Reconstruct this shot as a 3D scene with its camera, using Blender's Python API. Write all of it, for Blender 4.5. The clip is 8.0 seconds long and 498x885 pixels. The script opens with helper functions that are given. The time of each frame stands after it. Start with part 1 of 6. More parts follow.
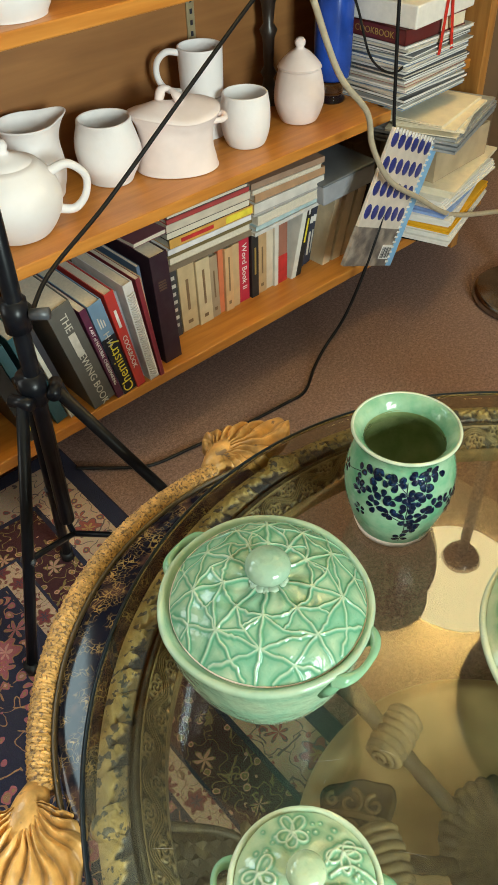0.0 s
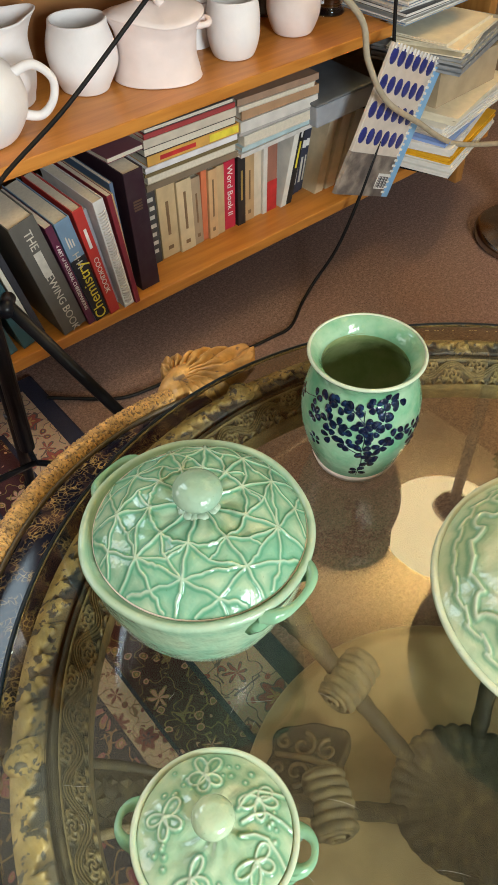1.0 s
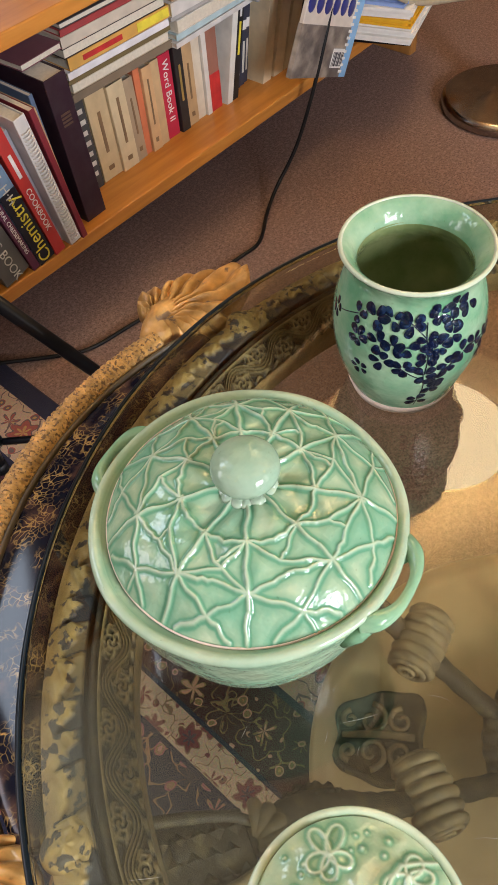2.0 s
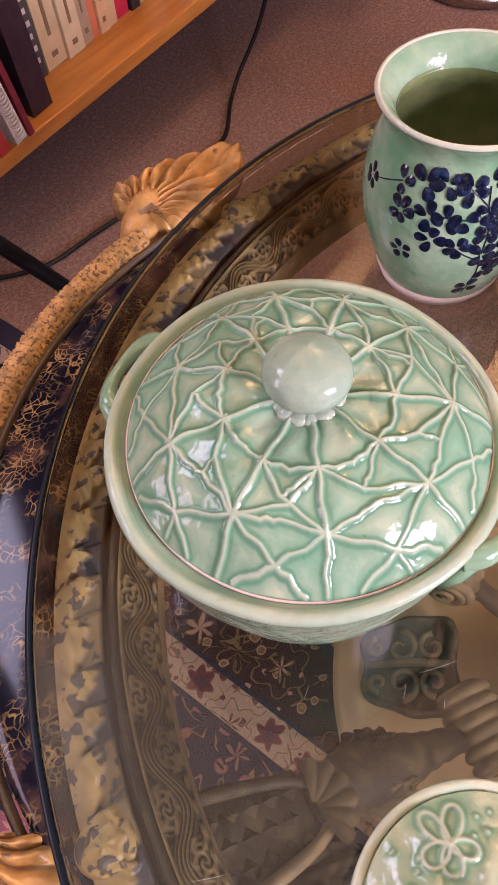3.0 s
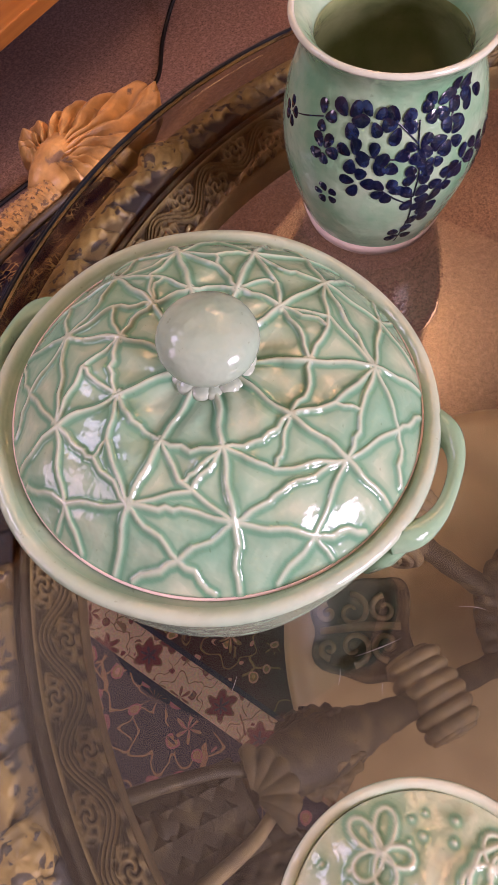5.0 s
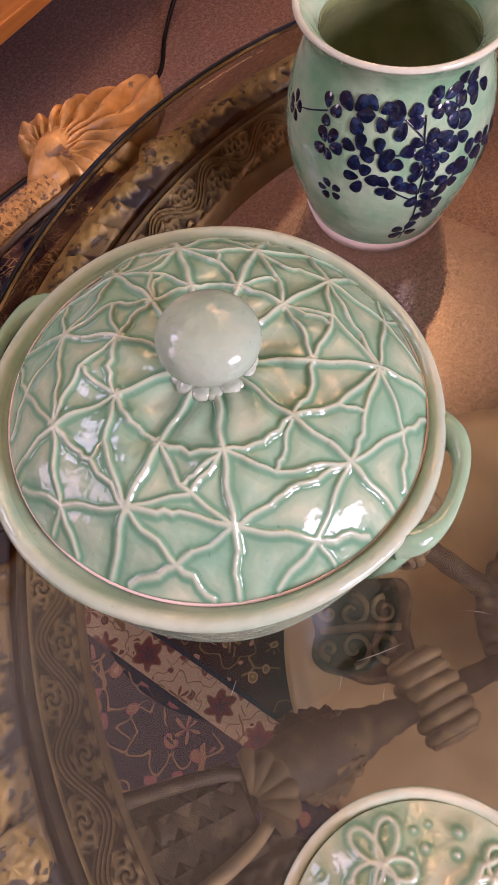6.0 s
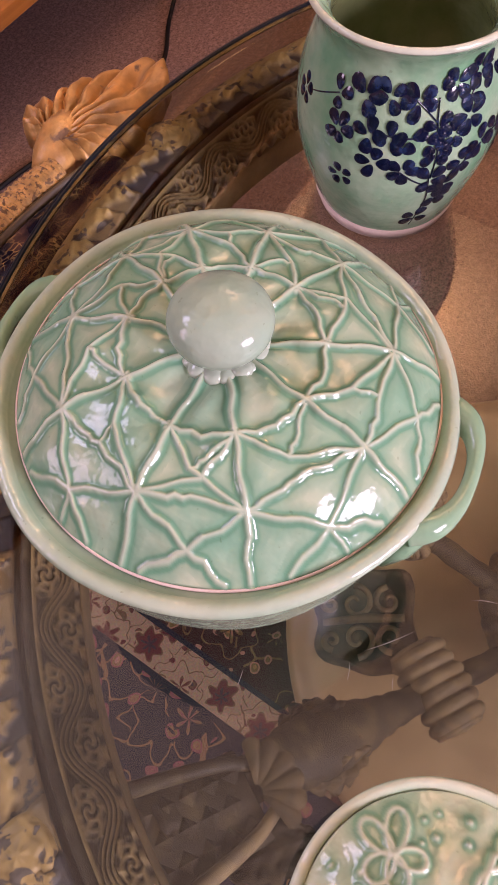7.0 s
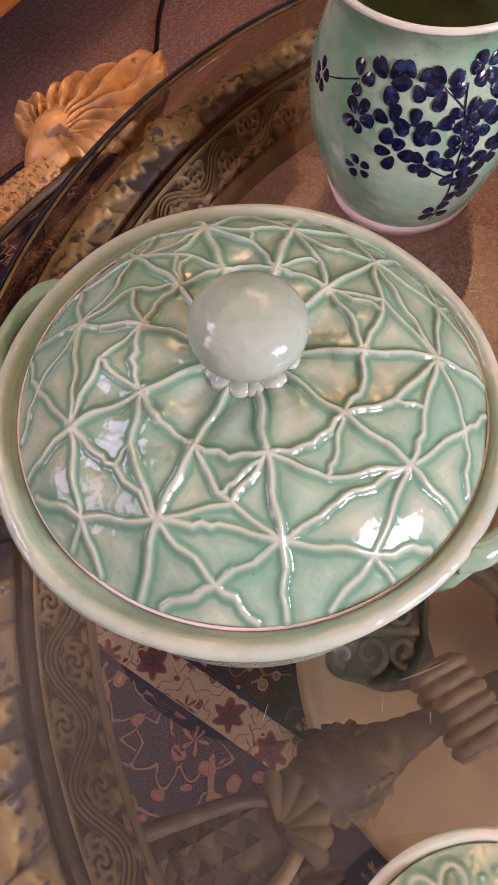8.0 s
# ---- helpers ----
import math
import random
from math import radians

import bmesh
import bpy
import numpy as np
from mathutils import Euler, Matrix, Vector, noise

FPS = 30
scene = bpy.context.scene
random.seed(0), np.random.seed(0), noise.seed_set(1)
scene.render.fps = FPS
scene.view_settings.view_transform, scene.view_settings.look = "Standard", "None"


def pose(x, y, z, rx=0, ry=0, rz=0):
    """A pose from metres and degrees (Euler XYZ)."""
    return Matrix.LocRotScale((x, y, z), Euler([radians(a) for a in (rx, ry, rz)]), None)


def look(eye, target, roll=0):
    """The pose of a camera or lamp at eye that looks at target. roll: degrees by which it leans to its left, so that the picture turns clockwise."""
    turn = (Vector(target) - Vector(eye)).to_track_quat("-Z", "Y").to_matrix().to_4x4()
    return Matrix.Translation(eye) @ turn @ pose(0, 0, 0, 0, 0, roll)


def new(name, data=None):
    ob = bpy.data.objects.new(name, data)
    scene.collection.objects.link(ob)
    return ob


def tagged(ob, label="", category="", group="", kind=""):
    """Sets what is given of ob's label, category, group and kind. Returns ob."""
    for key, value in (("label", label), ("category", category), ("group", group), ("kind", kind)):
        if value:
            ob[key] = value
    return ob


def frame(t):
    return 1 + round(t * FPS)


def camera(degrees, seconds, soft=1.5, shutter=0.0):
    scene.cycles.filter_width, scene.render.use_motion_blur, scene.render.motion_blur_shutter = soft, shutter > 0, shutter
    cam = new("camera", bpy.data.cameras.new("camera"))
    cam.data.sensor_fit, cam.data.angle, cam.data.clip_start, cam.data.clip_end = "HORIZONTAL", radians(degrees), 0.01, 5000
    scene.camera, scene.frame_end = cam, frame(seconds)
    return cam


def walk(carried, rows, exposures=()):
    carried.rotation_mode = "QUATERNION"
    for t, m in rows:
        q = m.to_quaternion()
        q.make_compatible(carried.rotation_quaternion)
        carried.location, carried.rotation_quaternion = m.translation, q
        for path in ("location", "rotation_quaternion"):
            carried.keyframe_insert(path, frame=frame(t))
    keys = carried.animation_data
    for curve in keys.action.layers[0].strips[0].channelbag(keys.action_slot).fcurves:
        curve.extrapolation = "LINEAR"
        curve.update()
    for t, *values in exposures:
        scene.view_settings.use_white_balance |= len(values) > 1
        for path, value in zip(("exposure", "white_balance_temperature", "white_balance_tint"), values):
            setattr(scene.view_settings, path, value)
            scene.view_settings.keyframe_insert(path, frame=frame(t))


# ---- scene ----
cam = camera(35.4, 8.0)
# light and exposure
WIN_FAR, WIN_BACK, WIN_CORNER = 38.0, 205.0, 34.0
LAMP_COL, LAMP_GLOW, LAMP_POWER = (1.0, 0.79, 0.48), 14.0, 146.0
CEILING = (0.75, 0.64, 0.435)
EXPOSURES = [(0, -0.50, 6900, -6), (1.2, -0.58, 6700, 6), (2.5, -0.48, 6760, 32), (3.0, -0.50, 6800, 54), (4.0, -0.65, 6900, 64), (8, -0.70, 6900, 63)]
PATH = [
    (0, (0.092, 0.068, 1.409), (1.061, 1.161, 0.042), -2.0),
    (0.5, (0.14, 0.047, 1.374), (1.085, 1.105, -0.036), 0.0),
    (1, (0.168, 0.043, 1.331), (1.059, 1.081, -0.128), -0.7),
    (1.2, (0.176, 0.057, 1.322), (1.045, 1.09, -0.155), -2.3),
    (2.3, (0.23, 0.256, 1.147), (1.076, 1.046, -0.484), -6.4),
    (2.5, (0.222, 0.272, 1.134), (1.054, 1.011, -0.527), -5.6),
    (3, (0.231, 0.305, 1.089), (1.028, 0.992, -0.612), -6.4),
    (3.5, (0.257, 0.293, 1.076), (1.044, 0.918, -0.654), -5.8),
    (4, (0.263, 0.302, 1.059), (1.042, 0.884, -0.689), -5.1),
    (4.5, (0.27, 0.299, 1.053), (1.038, 0.861, -0.706), -4.9),
    (6, (0.282, 0.304, 1.044), (1.034, 0.858, -0.724), -4.6),
    (6.5, (0.281, 0.304, 1.041), (1.03, 0.848, -0.732), -4.1),
    (7, (0.278, 0.309, 1.037), (1.018, 0.852, -0.74), -4.1),
    (7.5, (0.28, 0.324, 1.023), (1.016, 0.866, -0.756), -4.7),
    (8, (0.288, 0.337, 1.008), (1.046, 0.861, -0.767), -3.6),
]
walk(cam, [(t, look(eye, target, roll)) for t, eye, target, roll in PATH], EXPOSURES)

# ---- world, windows, lamp ----
world = bpy.data.worlds.new("world")
scene.world = world
world.use_nodes = True
_wn = world.node_tree.nodes
_sky = _wn.new("ShaderNodeTexSky")
_sky.sky_type = "NISHITA"
_sky.sun_disc = False
_sky.sun_elevation = radians(40)
_sky.sun_rotation = radians(200)
world.node_tree.links.new(_sky.outputs[0], _wn["Background"].inputs[0])
_wn["Background"].inputs[1].default_value = 0.12


def area_lamp(name, m, sx, sy, power, colour):
    d = bpy.data.lights.new(name, "AREA")
    d.shape, d.size, d.size_y, d.energy, d.color = "RECTANGLE", sx, sy, power, colour
    ob = new(name, d)
    ob.matrix_world = m
    return ob


# daylight in the openings of the three windows
area_lamp("window_daylight", look((0.15, 1.86, 2.075), (0.15, 0, 1.9)), 0.6, 1.05, WIN_FAR, (0.70, 0.85, 1.0))
area_lamp("window_daylight", look((0.2, -2.11, 1.6), (0.2, 0, 1.2)), 0.9, 1.0, WIN_BACK, (0.86, 0.93, 1.0))
area_lamp("window_daylight", look((-1.0, 1.86, 1.40), (-0.8, 0, 1.2)), 0.9, 1.1, WIN_CORNER, (0.95, 0.93, 1.0))


# ---- materials ----
def mat(name, base, rough=0.5, metal=0.0, var=0.25, scale=40.0, bump=0.0, bscale=200.0, coat=0.0, second=None, sec_scale=8.0, sec_amount=0.5, spec=0.5, perobj=0.0, edge=(0.42, 0.66)):
    """Plain surface: two scales of colour variation, fine relief, optional clear coat."""
    m = bpy.data.materials.new(name)
    m.use_nodes = True
    nt = m.node_tree
    N, K = nt.nodes, nt.links
    b = N["Principled BSDF"]
    tc = N.new("ShaderNodeTexCoord")
    co = tc.outputs["Object"]
    n1 = N.new("ShaderNodeTexNoise")
    n1.inputs["Scale"].default_value = scale
    n1.inputs["Detail"].default_value = 6
    K.new(co, n1.inputs["Vector"])
    r1 = N.new("ShaderNodeValToRGB")
    r1.color_ramp.elements[0].position, r1.color_ramp.elements[1].position = 0.3, 0.7
    dark = [c * (1 - var) for c in base]
    lite = [min(1, c * (1 + var * 0.6)) for c in base]
    r1.color_ramp.elements[0].color = (*dark, 1)
    r1.color_ramp.elements[1].color = (*lite, 1)
    K.new(n1.outputs[0], r1.inputs[0])
    col = r1.outputs[0]
    if second:
        n2 = N.new("ShaderNodeTexNoise")
        n2.inputs["Scale"].default_value = sec_scale
        n2.inputs["Detail"].default_value = 4
        K.new(co, n2.inputs["Vector"])
        r2 = N.new("ShaderNodeValToRGB")
        r2.color_ramp.elements[0].position, r2.color_ramp.elements[1].position = edge
        K.new(n2.outputs[0], r2.inputs[0])
        mu = N.new("ShaderNodeMath")
        mu.operation = "MULTIPLY"
        mu.inputs[1].default_value = sec_amount
        K.new(r2.outputs[0], mu.inputs[0])
        mx = N.new("ShaderNodeMixRGB")
        K.new(mu.outputs[0], mx.inputs[0])
        K.new(col, mx.inputs[1])
        mx.inputs[2].default_value = (*second, 1)
        col = mx.outputs[0]
    if perobj:
        oi = N.new("ShaderNodeObjectInfo")
        hs = N.new("ShaderNodeHueSaturation")
        ma = N.new("ShaderNodeMapRange")
        ma.inputs[3].default_value, ma.inputs[4].default_value = 1 - perobj, 1 + perobj
        K.new(oi.outputs["Random"], ma.inputs[0])
        K.new(ma.outputs[0], hs.inputs["Value"])
        K.new(col, hs.inputs["Color"])
        col = hs.outputs[0]
    K.new(col, b.inputs["Base Color"])
    b.inputs["Roughness"].default_value = rough
    b.inputs["Metallic"].default_value = metal
    b.inputs["Coat Weight"].default_value = coat
    b.inputs["Coat Roughness"].default_value = 0.05
    b.inputs["Specular IOR Level"].default_value = spec
    if bump:
        nb = N.new("ShaderNodeTexNoise")
        nb.inputs["Scale"].default_value = bscale
        nb.inputs["Detail"].default_value = 5
        K.new(co, nb.inputs["Vector"])
        bp = N.new("ShaderNodeBump")
        bp.inputs["Strength"].default_value = bump
        bp.inputs["Distance"].default_value = 0.002
        K.new(nb.outputs[0], bp.inputs["Height"])
        K.new(bp.outputs[0], b.inputs["Normal"])
    return m


def recess_mix(m, recess_col):
    """Mixes a dark colour in where the carving's recess attribute is high; on the leaf moulding the gilding is gone
    there.
    """
    N, K = m.node_tree.nodes, m.node_tree.links
    b = N["Principled BSDF"]
    at = N.new("ShaderNodeAttribute")
    at.attribute_name = "recess"
    mx = N.new("ShaderNodeMixRGB")
    mx.inputs[2].default_value = (*recess_col, 1)
    K.new(at.outputs["Fac"], mx.inputs[0])
    K.new(b.inputs["Base Color"].links[0].from_socket, mx.inputs[1])
    K.new(mx.outputs[0], b.inputs["Base Color"])
    return m


def glow(name, colour, strength):
    m = bpy.data.materials.new(name)
    m.use_nodes = True
    b = m.node_tree.nodes["Principled BSDF"]
    b.inputs["Base Color"].default_value = (*colour, 1)
    b.inputs["Emission Color"].default_value = (*colour, 1)
    b.inputs["Emission Strength"].default_value = strength
    return m


def wood_mat(name, a, b2, axis=0, rough=0.4, scale=6.0):
    """Wood with grain stretched along one axis."""
    m = mat(name, a, rough, var=0.1, scale=30)
    nt = m.node_tree
    N, K = nt.nodes, nt.links
    tc = N.new("ShaderNodeTexCoord")
    mp = N.new("ShaderNodeMapping")
    s = [scale * 12] * 3
    s[axis] = scale
    mp.inputs["Scale"].default_value = s
    K.new(tc.outputs["Object"], mp.inputs["Vector"])
    n = N.new("ShaderNodeTexNoise")
    n.inputs["Scale"].default_value = 1.0
    n.inputs["Detail"].default_value = 8
    n.inputs["Distortion"].default_value = 0.4
    K.new(mp.outputs[0], n.inputs["Vector"])
    r = N.new("ShaderNodeValToRGB")
    r.color_ramp.elements[0].position, r.color_ramp.elements[1].position = 0.35, 0.7
    r.color_ramp.elements[0].color, r.color_ramp.elements[1].color = (*b2, 1), (*a, 1)
    K.new(n.outputs[0], r.inputs[0])
    K.new(r.outputs[0], N["Principled BSDF"].inputs["Base Color"])
    bp = N.new("ShaderNodeBump")
    bp.inputs["Strength"].default_value = 0.08
    bp.inputs["Distance"].default_value = 0.001
    K.new(n.outputs[0], bp.inputs["Height"])
    K.new(bp.outputs[0], N["Principled BSDF"].inputs["Normal"])
    return m


def celadon_mat(name, thin, deep, pale):
    """Celadon glaze: thin and pale on edges of the relief, deeper where it pools, faint crackle and specks."""
    m = bpy.data.materials.new(name)
    m.use_nodes = True
    N, K = m.node_tree.nodes, m.node_tree.links
    b = N["Principled BSDF"]
    tc = N.new("ShaderNodeTexCoord")
    geo = N.new("ShaderNodeNewGeometry")
    n = N.new("ShaderNodeTexNoise")
    n.inputs["Scale"].default_value, n.inputs["Detail"].default_value = 30, 6
    K.new(tc.outputs["Object"], n.inputs["Vector"])
    r = N.new("ShaderNodeValToRGB")
    r.color_ramp.elements[0].position, r.color_ramp.elements[1].position = 0.32, 0.72
    r.color_ramp.elements[0].color, r.color_ramp.elements[1].color = (*deep, 1), (*thin, 1)
    K.new(n.outputs[0], r.inputs[0])
    rp = N.new("ShaderNodeValToRGB")
    rp.color_ramp.elements[0].position, rp.color_ramp.elements[1].position = 0.525, 0.62
    K.new(geo.outputs["Pointiness"], rp.inputs[0])
    th = N.new("ShaderNodeAttribute")
    th.attribute_name = "thread"
    big = N.new("ShaderNodeMath")
    big.operation = "MAXIMUM"
    K.new(rp.outputs[0], big.inputs[0])
    K.new(th.outputs["Fac"], big.inputs[1])
    mx = N.new("ShaderNodeMixRGB")
    K.new(big.outputs[0], mx.inputs[0])
    K.new(r.outputs[0], mx.inputs[1])
    mx.inputs[2].default_value = (*pale, 1)
    # hollows of the mesh take the deeper colour too, by their curvature
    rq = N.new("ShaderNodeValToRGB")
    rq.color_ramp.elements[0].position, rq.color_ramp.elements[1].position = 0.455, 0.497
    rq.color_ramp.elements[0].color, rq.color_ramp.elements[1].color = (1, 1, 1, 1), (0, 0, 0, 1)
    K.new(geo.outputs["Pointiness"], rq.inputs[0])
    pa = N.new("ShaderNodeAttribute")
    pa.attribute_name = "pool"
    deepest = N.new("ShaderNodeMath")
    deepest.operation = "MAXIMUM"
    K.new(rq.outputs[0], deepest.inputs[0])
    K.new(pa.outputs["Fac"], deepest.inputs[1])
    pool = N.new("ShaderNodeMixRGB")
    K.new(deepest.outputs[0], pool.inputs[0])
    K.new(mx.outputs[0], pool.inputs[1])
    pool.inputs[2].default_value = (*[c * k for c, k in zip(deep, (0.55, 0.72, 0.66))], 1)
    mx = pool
    n2 = N.new("ShaderNodeTexNoise")
    n2.inputs["Scale"].default_value, n2.inputs["Detail"].default_value = 300, 2
    K.new(tc.outputs["Object"], n2.inputs["Vector"])
    r2 = N.new("ShaderNodeValToRGB")
    r2.color_ramp.elements[0].position, r2.color_ramp.elements[1].position = 0.24, 0.30
    r2.color_ramp.elements[0].color = (0.45, 0.42, 0.3, 1)
    r2.color_ramp.elements[1].color = (1, 1, 1, 1)
    K.new(n2.outputs[0], r2.inputs[0])
    mm = N.new("ShaderNodeMixRGB")
    mm.blend_type = "MULTIPLY"
    mm.inputs[0].default_value = 0.35
    K.new(mx.outputs[0], mm.inputs[1])
    K.new(r2.outputs[0], mm.inputs[2])
    K.new(mm.outputs[0], b.inputs["Base Color"])
    b.inputs["Roughness"].default_value = 0.17
    b.inputs["Specular IOR Level"].default_value = 0.36
    b.inputs["Coat Weight"].default_value = 0.10
    b.inputs["Coat Roughness"].default_value = 0.03
    b.inputs["Subsurface Weight"].default_value = 0.0
    nb = N.new("ShaderNodeTexNoise")
    nb.inputs["Scale"].default_value, nb.inputs["Detail"].default_value = 48, 3
    K.new(tc.outputs["Object"], nb.inputs["Vector"])
    bp = N.new("ShaderNodeBump")
    bp.inputs["Strength"].default_value, bp.inputs["Distance"].default_value = 0.75, 0.0035
    K.new(nb.outputs[0], bp.inputs["Height"])
    K.new(bp.outputs[0], b.inputs["Normal"])
    K.new(bp.outputs[0], b.inputs["Coat Normal"])
    return m


def marble_mat(name):
    """Black marble with gold crackled veining."""
    m = bpy.data.materials.new(name)
    m.use_nodes = True
    N, K = m.node_tree.nodes, m.node_tree.links
    b = N["Principled BSDF"]
    tc = N.new("ShaderNodeTexCoord")
    nw = N.new("ShaderNodeTexNoise")
    nw.inputs["Scale"].default_value, nw.inputs["Detail"].default_value = 25, 3
    K.new(tc.outputs["Object"], nw.inputs["Vector"])
    add = N.new("ShaderNodeMixRGB")
    add.blend_type = "ADD"
    add.inputs[0].default_value = 0.055
    K.new(tc.outputs["Object"], add.inputs[1])
    K.new(nw.outputs["Color"], add.inputs[2])
    v = N.new("ShaderNodeTexVoronoi")
    v.feature = "DISTANCE_TO_EDGE"
    v.inputs["Scale"].default_value = 130
    K.new(add.outputs[0], v.inputs["Vector"])
    r = N.new("ShaderNodeValToRGB")
    r.color_ramp.elements[0].position, r.color_ramp.elements[1].position = 0.0, 0.11
    r.color_ramp.elements[0].color, r.color_ramp.elements[1].color = (1, 1, 1, 1), (0, 0, 0, 1)
    K.new(v.outputs["Distance"], r.inputs[0])
    n = N.new("ShaderNodeTexNoise")
    n.inputs["Scale"].default_value, n.inputs["Detail"].default_value = 34, 7
    K.new(tc.outputs["Object"], n.inputs["Vector"])
    rn = N.new("ShaderNodeValToRGB")
    rn.color_ramp.elements[0].position, rn.color_ramp.elements[1].position = 0.46, 0.62
    K.new(n.outputs[0], rn.inputs[0])
    mu = N.new("ShaderNodeMath")
    mu.operation = "MULTIPLY"
    K.new(r.outputs[0], mu.inputs[0])
    K.new(rn.outputs[0], mu.inputs[1])
    base = N.new("ShaderNodeValToRGB")
    base.color_ramp.elements[0].position, base.color_ramp.elements[1].position = 0.52, 0.72
    base.color_ramp.elements[0].color, base.color_ramp.elements[1].color = (0.005, 0.006, 0.013, 1), (0.085, 0.045, 0.035, 1)
    n3 = N.new("ShaderNodeTexNoise")
    n3.inputs["Scale"].default_value, n3.inputs["Detail"].default_value = 30, 6
    K.new(tc.outputs["Object"], n3.inputs["Vector"])
    K.new(n3.outputs[0], base.inputs[0])
    mx = N.new("ShaderNodeMixRGB")
    K.new(mu.outputs[0], mx.inputs[0])
    K.new(base.outputs[0], mx.inputs[1])
    mx.inputs[2].default_value = (0.34, 0.22, 0.08, 1)
    K.new(mx.outputs[0], b.inputs["Base Color"])
    b.inputs["Roughness"].default_value = 0.12
    b.inputs["Specular IOR Level"].default_value = 0.22
    return m


def rug_mat(name):
    """Oriental rug: bands by distance from the edge, each with its own scattered flowers."""
    m = bpy.data.materials.new(name)
    m.use_nodes = True
    N, K = m.node_tree.nodes, m.node_tree.links
    b = N["Principled BSDF"]
    tc = N.new("ShaderNodeTexCoord")
    sp = N.new("ShaderNodeSeparateXYZ")
    K.new(tc.outputs["Object"], sp.inputs[0])

    def flowers(scale, ground, petals, heart, leaf, rnd=0.75, seedx=0.0):
        mp = N.new("ShaderNodeMapping")
        mp.inputs["Location"].default_value = (seedx, seedx * 0.7, 0)
        mp.inputs["Scale"].default_value = (1, 1, 0)
        K.new(tc.outputs["Object"], mp.inputs["Vector"])
        nz = N.new("ShaderNodeTexNoise")
        nz.inputs["Scale"].default_value, nz.inputs["Detail"].default_value = scale * 2.2, 2
        K.new(mp.outputs[0], nz.inputs["Vector"])
        wob = N.new("ShaderNodeMixRGB")
        wob.blend_type = "ADD"
        wob.inputs[0].default_value = 0.22 / scale
        K.new(mp.outputs[0], wob.inputs[1])
        K.new(nz.outputs["Color"], wob.inputs[2])
        v = N.new("ShaderNodeTexVoronoi")
        v.inputs["Scale"].default_value = scale
        v.inputs["Randomness"].default_value = rnd
        K.new(wob.outputs[0], v.inputs["Vector"])
        # petals: the angle round each flower's heart modulates its radius
        sub = N.new("ShaderNodeVectorMath")
        sub.operation = "SUBTRACT"
        K.new(wob.outputs[0], sub.inputs[0])
        K.new(v.outputs["Position"], sub.inputs[1])
        s2 = N.new("ShaderNodeSeparateXYZ")
        K.new(sub.outputs[0], s2.inputs[0])
        at = N.new("ShaderNodeMath")
        at.operation = "ARCTAN2"
        K.new(s2.outputs[0], at.inputs[0])
        K.new(s2.outputs[1], at.inputs[1])
        m6 = N.new("ShaderNodeMath")
        m6.operation = "MULTIPLY"
        m6.inputs[1].default_value = 6
        K.new(at.outputs[0], m6.inputs[0])
        co = N.new("ShaderNodeMath")
        co.operation = "COSINE"
        K.new(m6.outputs[0], co.inputs[0])
        mad = N.new("ShaderNodeMath")
        mad.operation = "MULTIPLY_ADD"
        mad.inputs[1].default_value = -0.07
        K.new(co.outputs[0], mad.inputs[0])
        K.new(v.outputs["Distance"], mad.inputs[2])
        r = N.new("ShaderNodeValToRGB")
        r.color_ramp.interpolation = "CONSTANT"
        e = r.color_ramp.elements
        e[0].position, e[0].color = 0.0, (*heart, 1)
        e[1].position, e[1].color = 0.12, (*petals, 1)
        for pos, c in ((0.27, leaf), (0.31, ground), (0.52, leaf), (0.545, ground)):
            q = e.new(pos)
            q.color = (*c, 1)
        K.new(mad.outputs[0], r.inputs[0])
        # stems and leaves between the flowers
        v2 = N.new("ShaderNodeTexVoronoi")
        v2.feature = "DISTANCE_TO_EDGE"
        v2.inputs["Scale"].default_value = scale * 1.3
        K.new(wob.outputs[0], v2.inputs["Vector"])
        r2 = N.new("ShaderNodeValToRGB")
        r2.color_ramp.interpolation = "CONSTANT"
        r2.color_ramp.elements[0].color, r2.color_ramp.elements[1].color = (1, 1, 1, 1), (0, 0, 0, 1)
        r2.color_ramp.elements[1].position = 0.022
        K.new(v2.outputs["Distance"], r2.inputs[0])
        gate = N.new("ShaderNodeTexNoise")
        gate.inputs["Scale"].default_value = scale * 1.6
        K.new(mp.outputs[0], gate.inputs["Vector"])
        gt = N.new("ShaderNodeMath")
        gt.operation = "GREATER_THAN"
        gt.inputs[1].default_value = 0.55
        K.new(gate.outputs[0], gt.inputs[0])
        both = N.new("ShaderNodeMath")
        both.operation = "MULTIPLY"
        K.new(gt.outputs[0], both.inputs[0])
        K.new(r2.outputs[0], both.inputs[1])
        mx = N.new("ShaderNodeMixRGB")
        K.new(both.outputs[0], mx.inputs[0])
        K.new(r.outputs[0], mx.inputs[1])
        mx.inputs[2].default_value = (*leaf, 1)
        v3 = N.new("ShaderNodeTexVoronoi")
        v3.inputs["Scale"].default_value = scale * 2.7
        v3.inputs["Randomness"].default_value = 0.9
        K.new(wob.outputs[0], v3.inputs["Vector"])
        r3 = N.new("ShaderNodeValToRGB")
        r3.color_ramp.interpolation = "CONSTANT"
        e3 = r3.color_ramp.elements
        e3[0].position, e3[0].color = 0.0, (*heart, 1)
        e3[1].position, e3[1].color = 0.10, (*leaf, 1)
        for pos, c in ((0.20, petals), (0.27, ground)):
            q = e3.new(pos)
            q.color = (*c, 1)
        K.new(v3.outputs["Distance"], r3.inputs[0])
        free = N.new("ShaderNodeMath")
        free.operation = "GREATER_THAN"
        free.inputs[1].default_value = 0.36
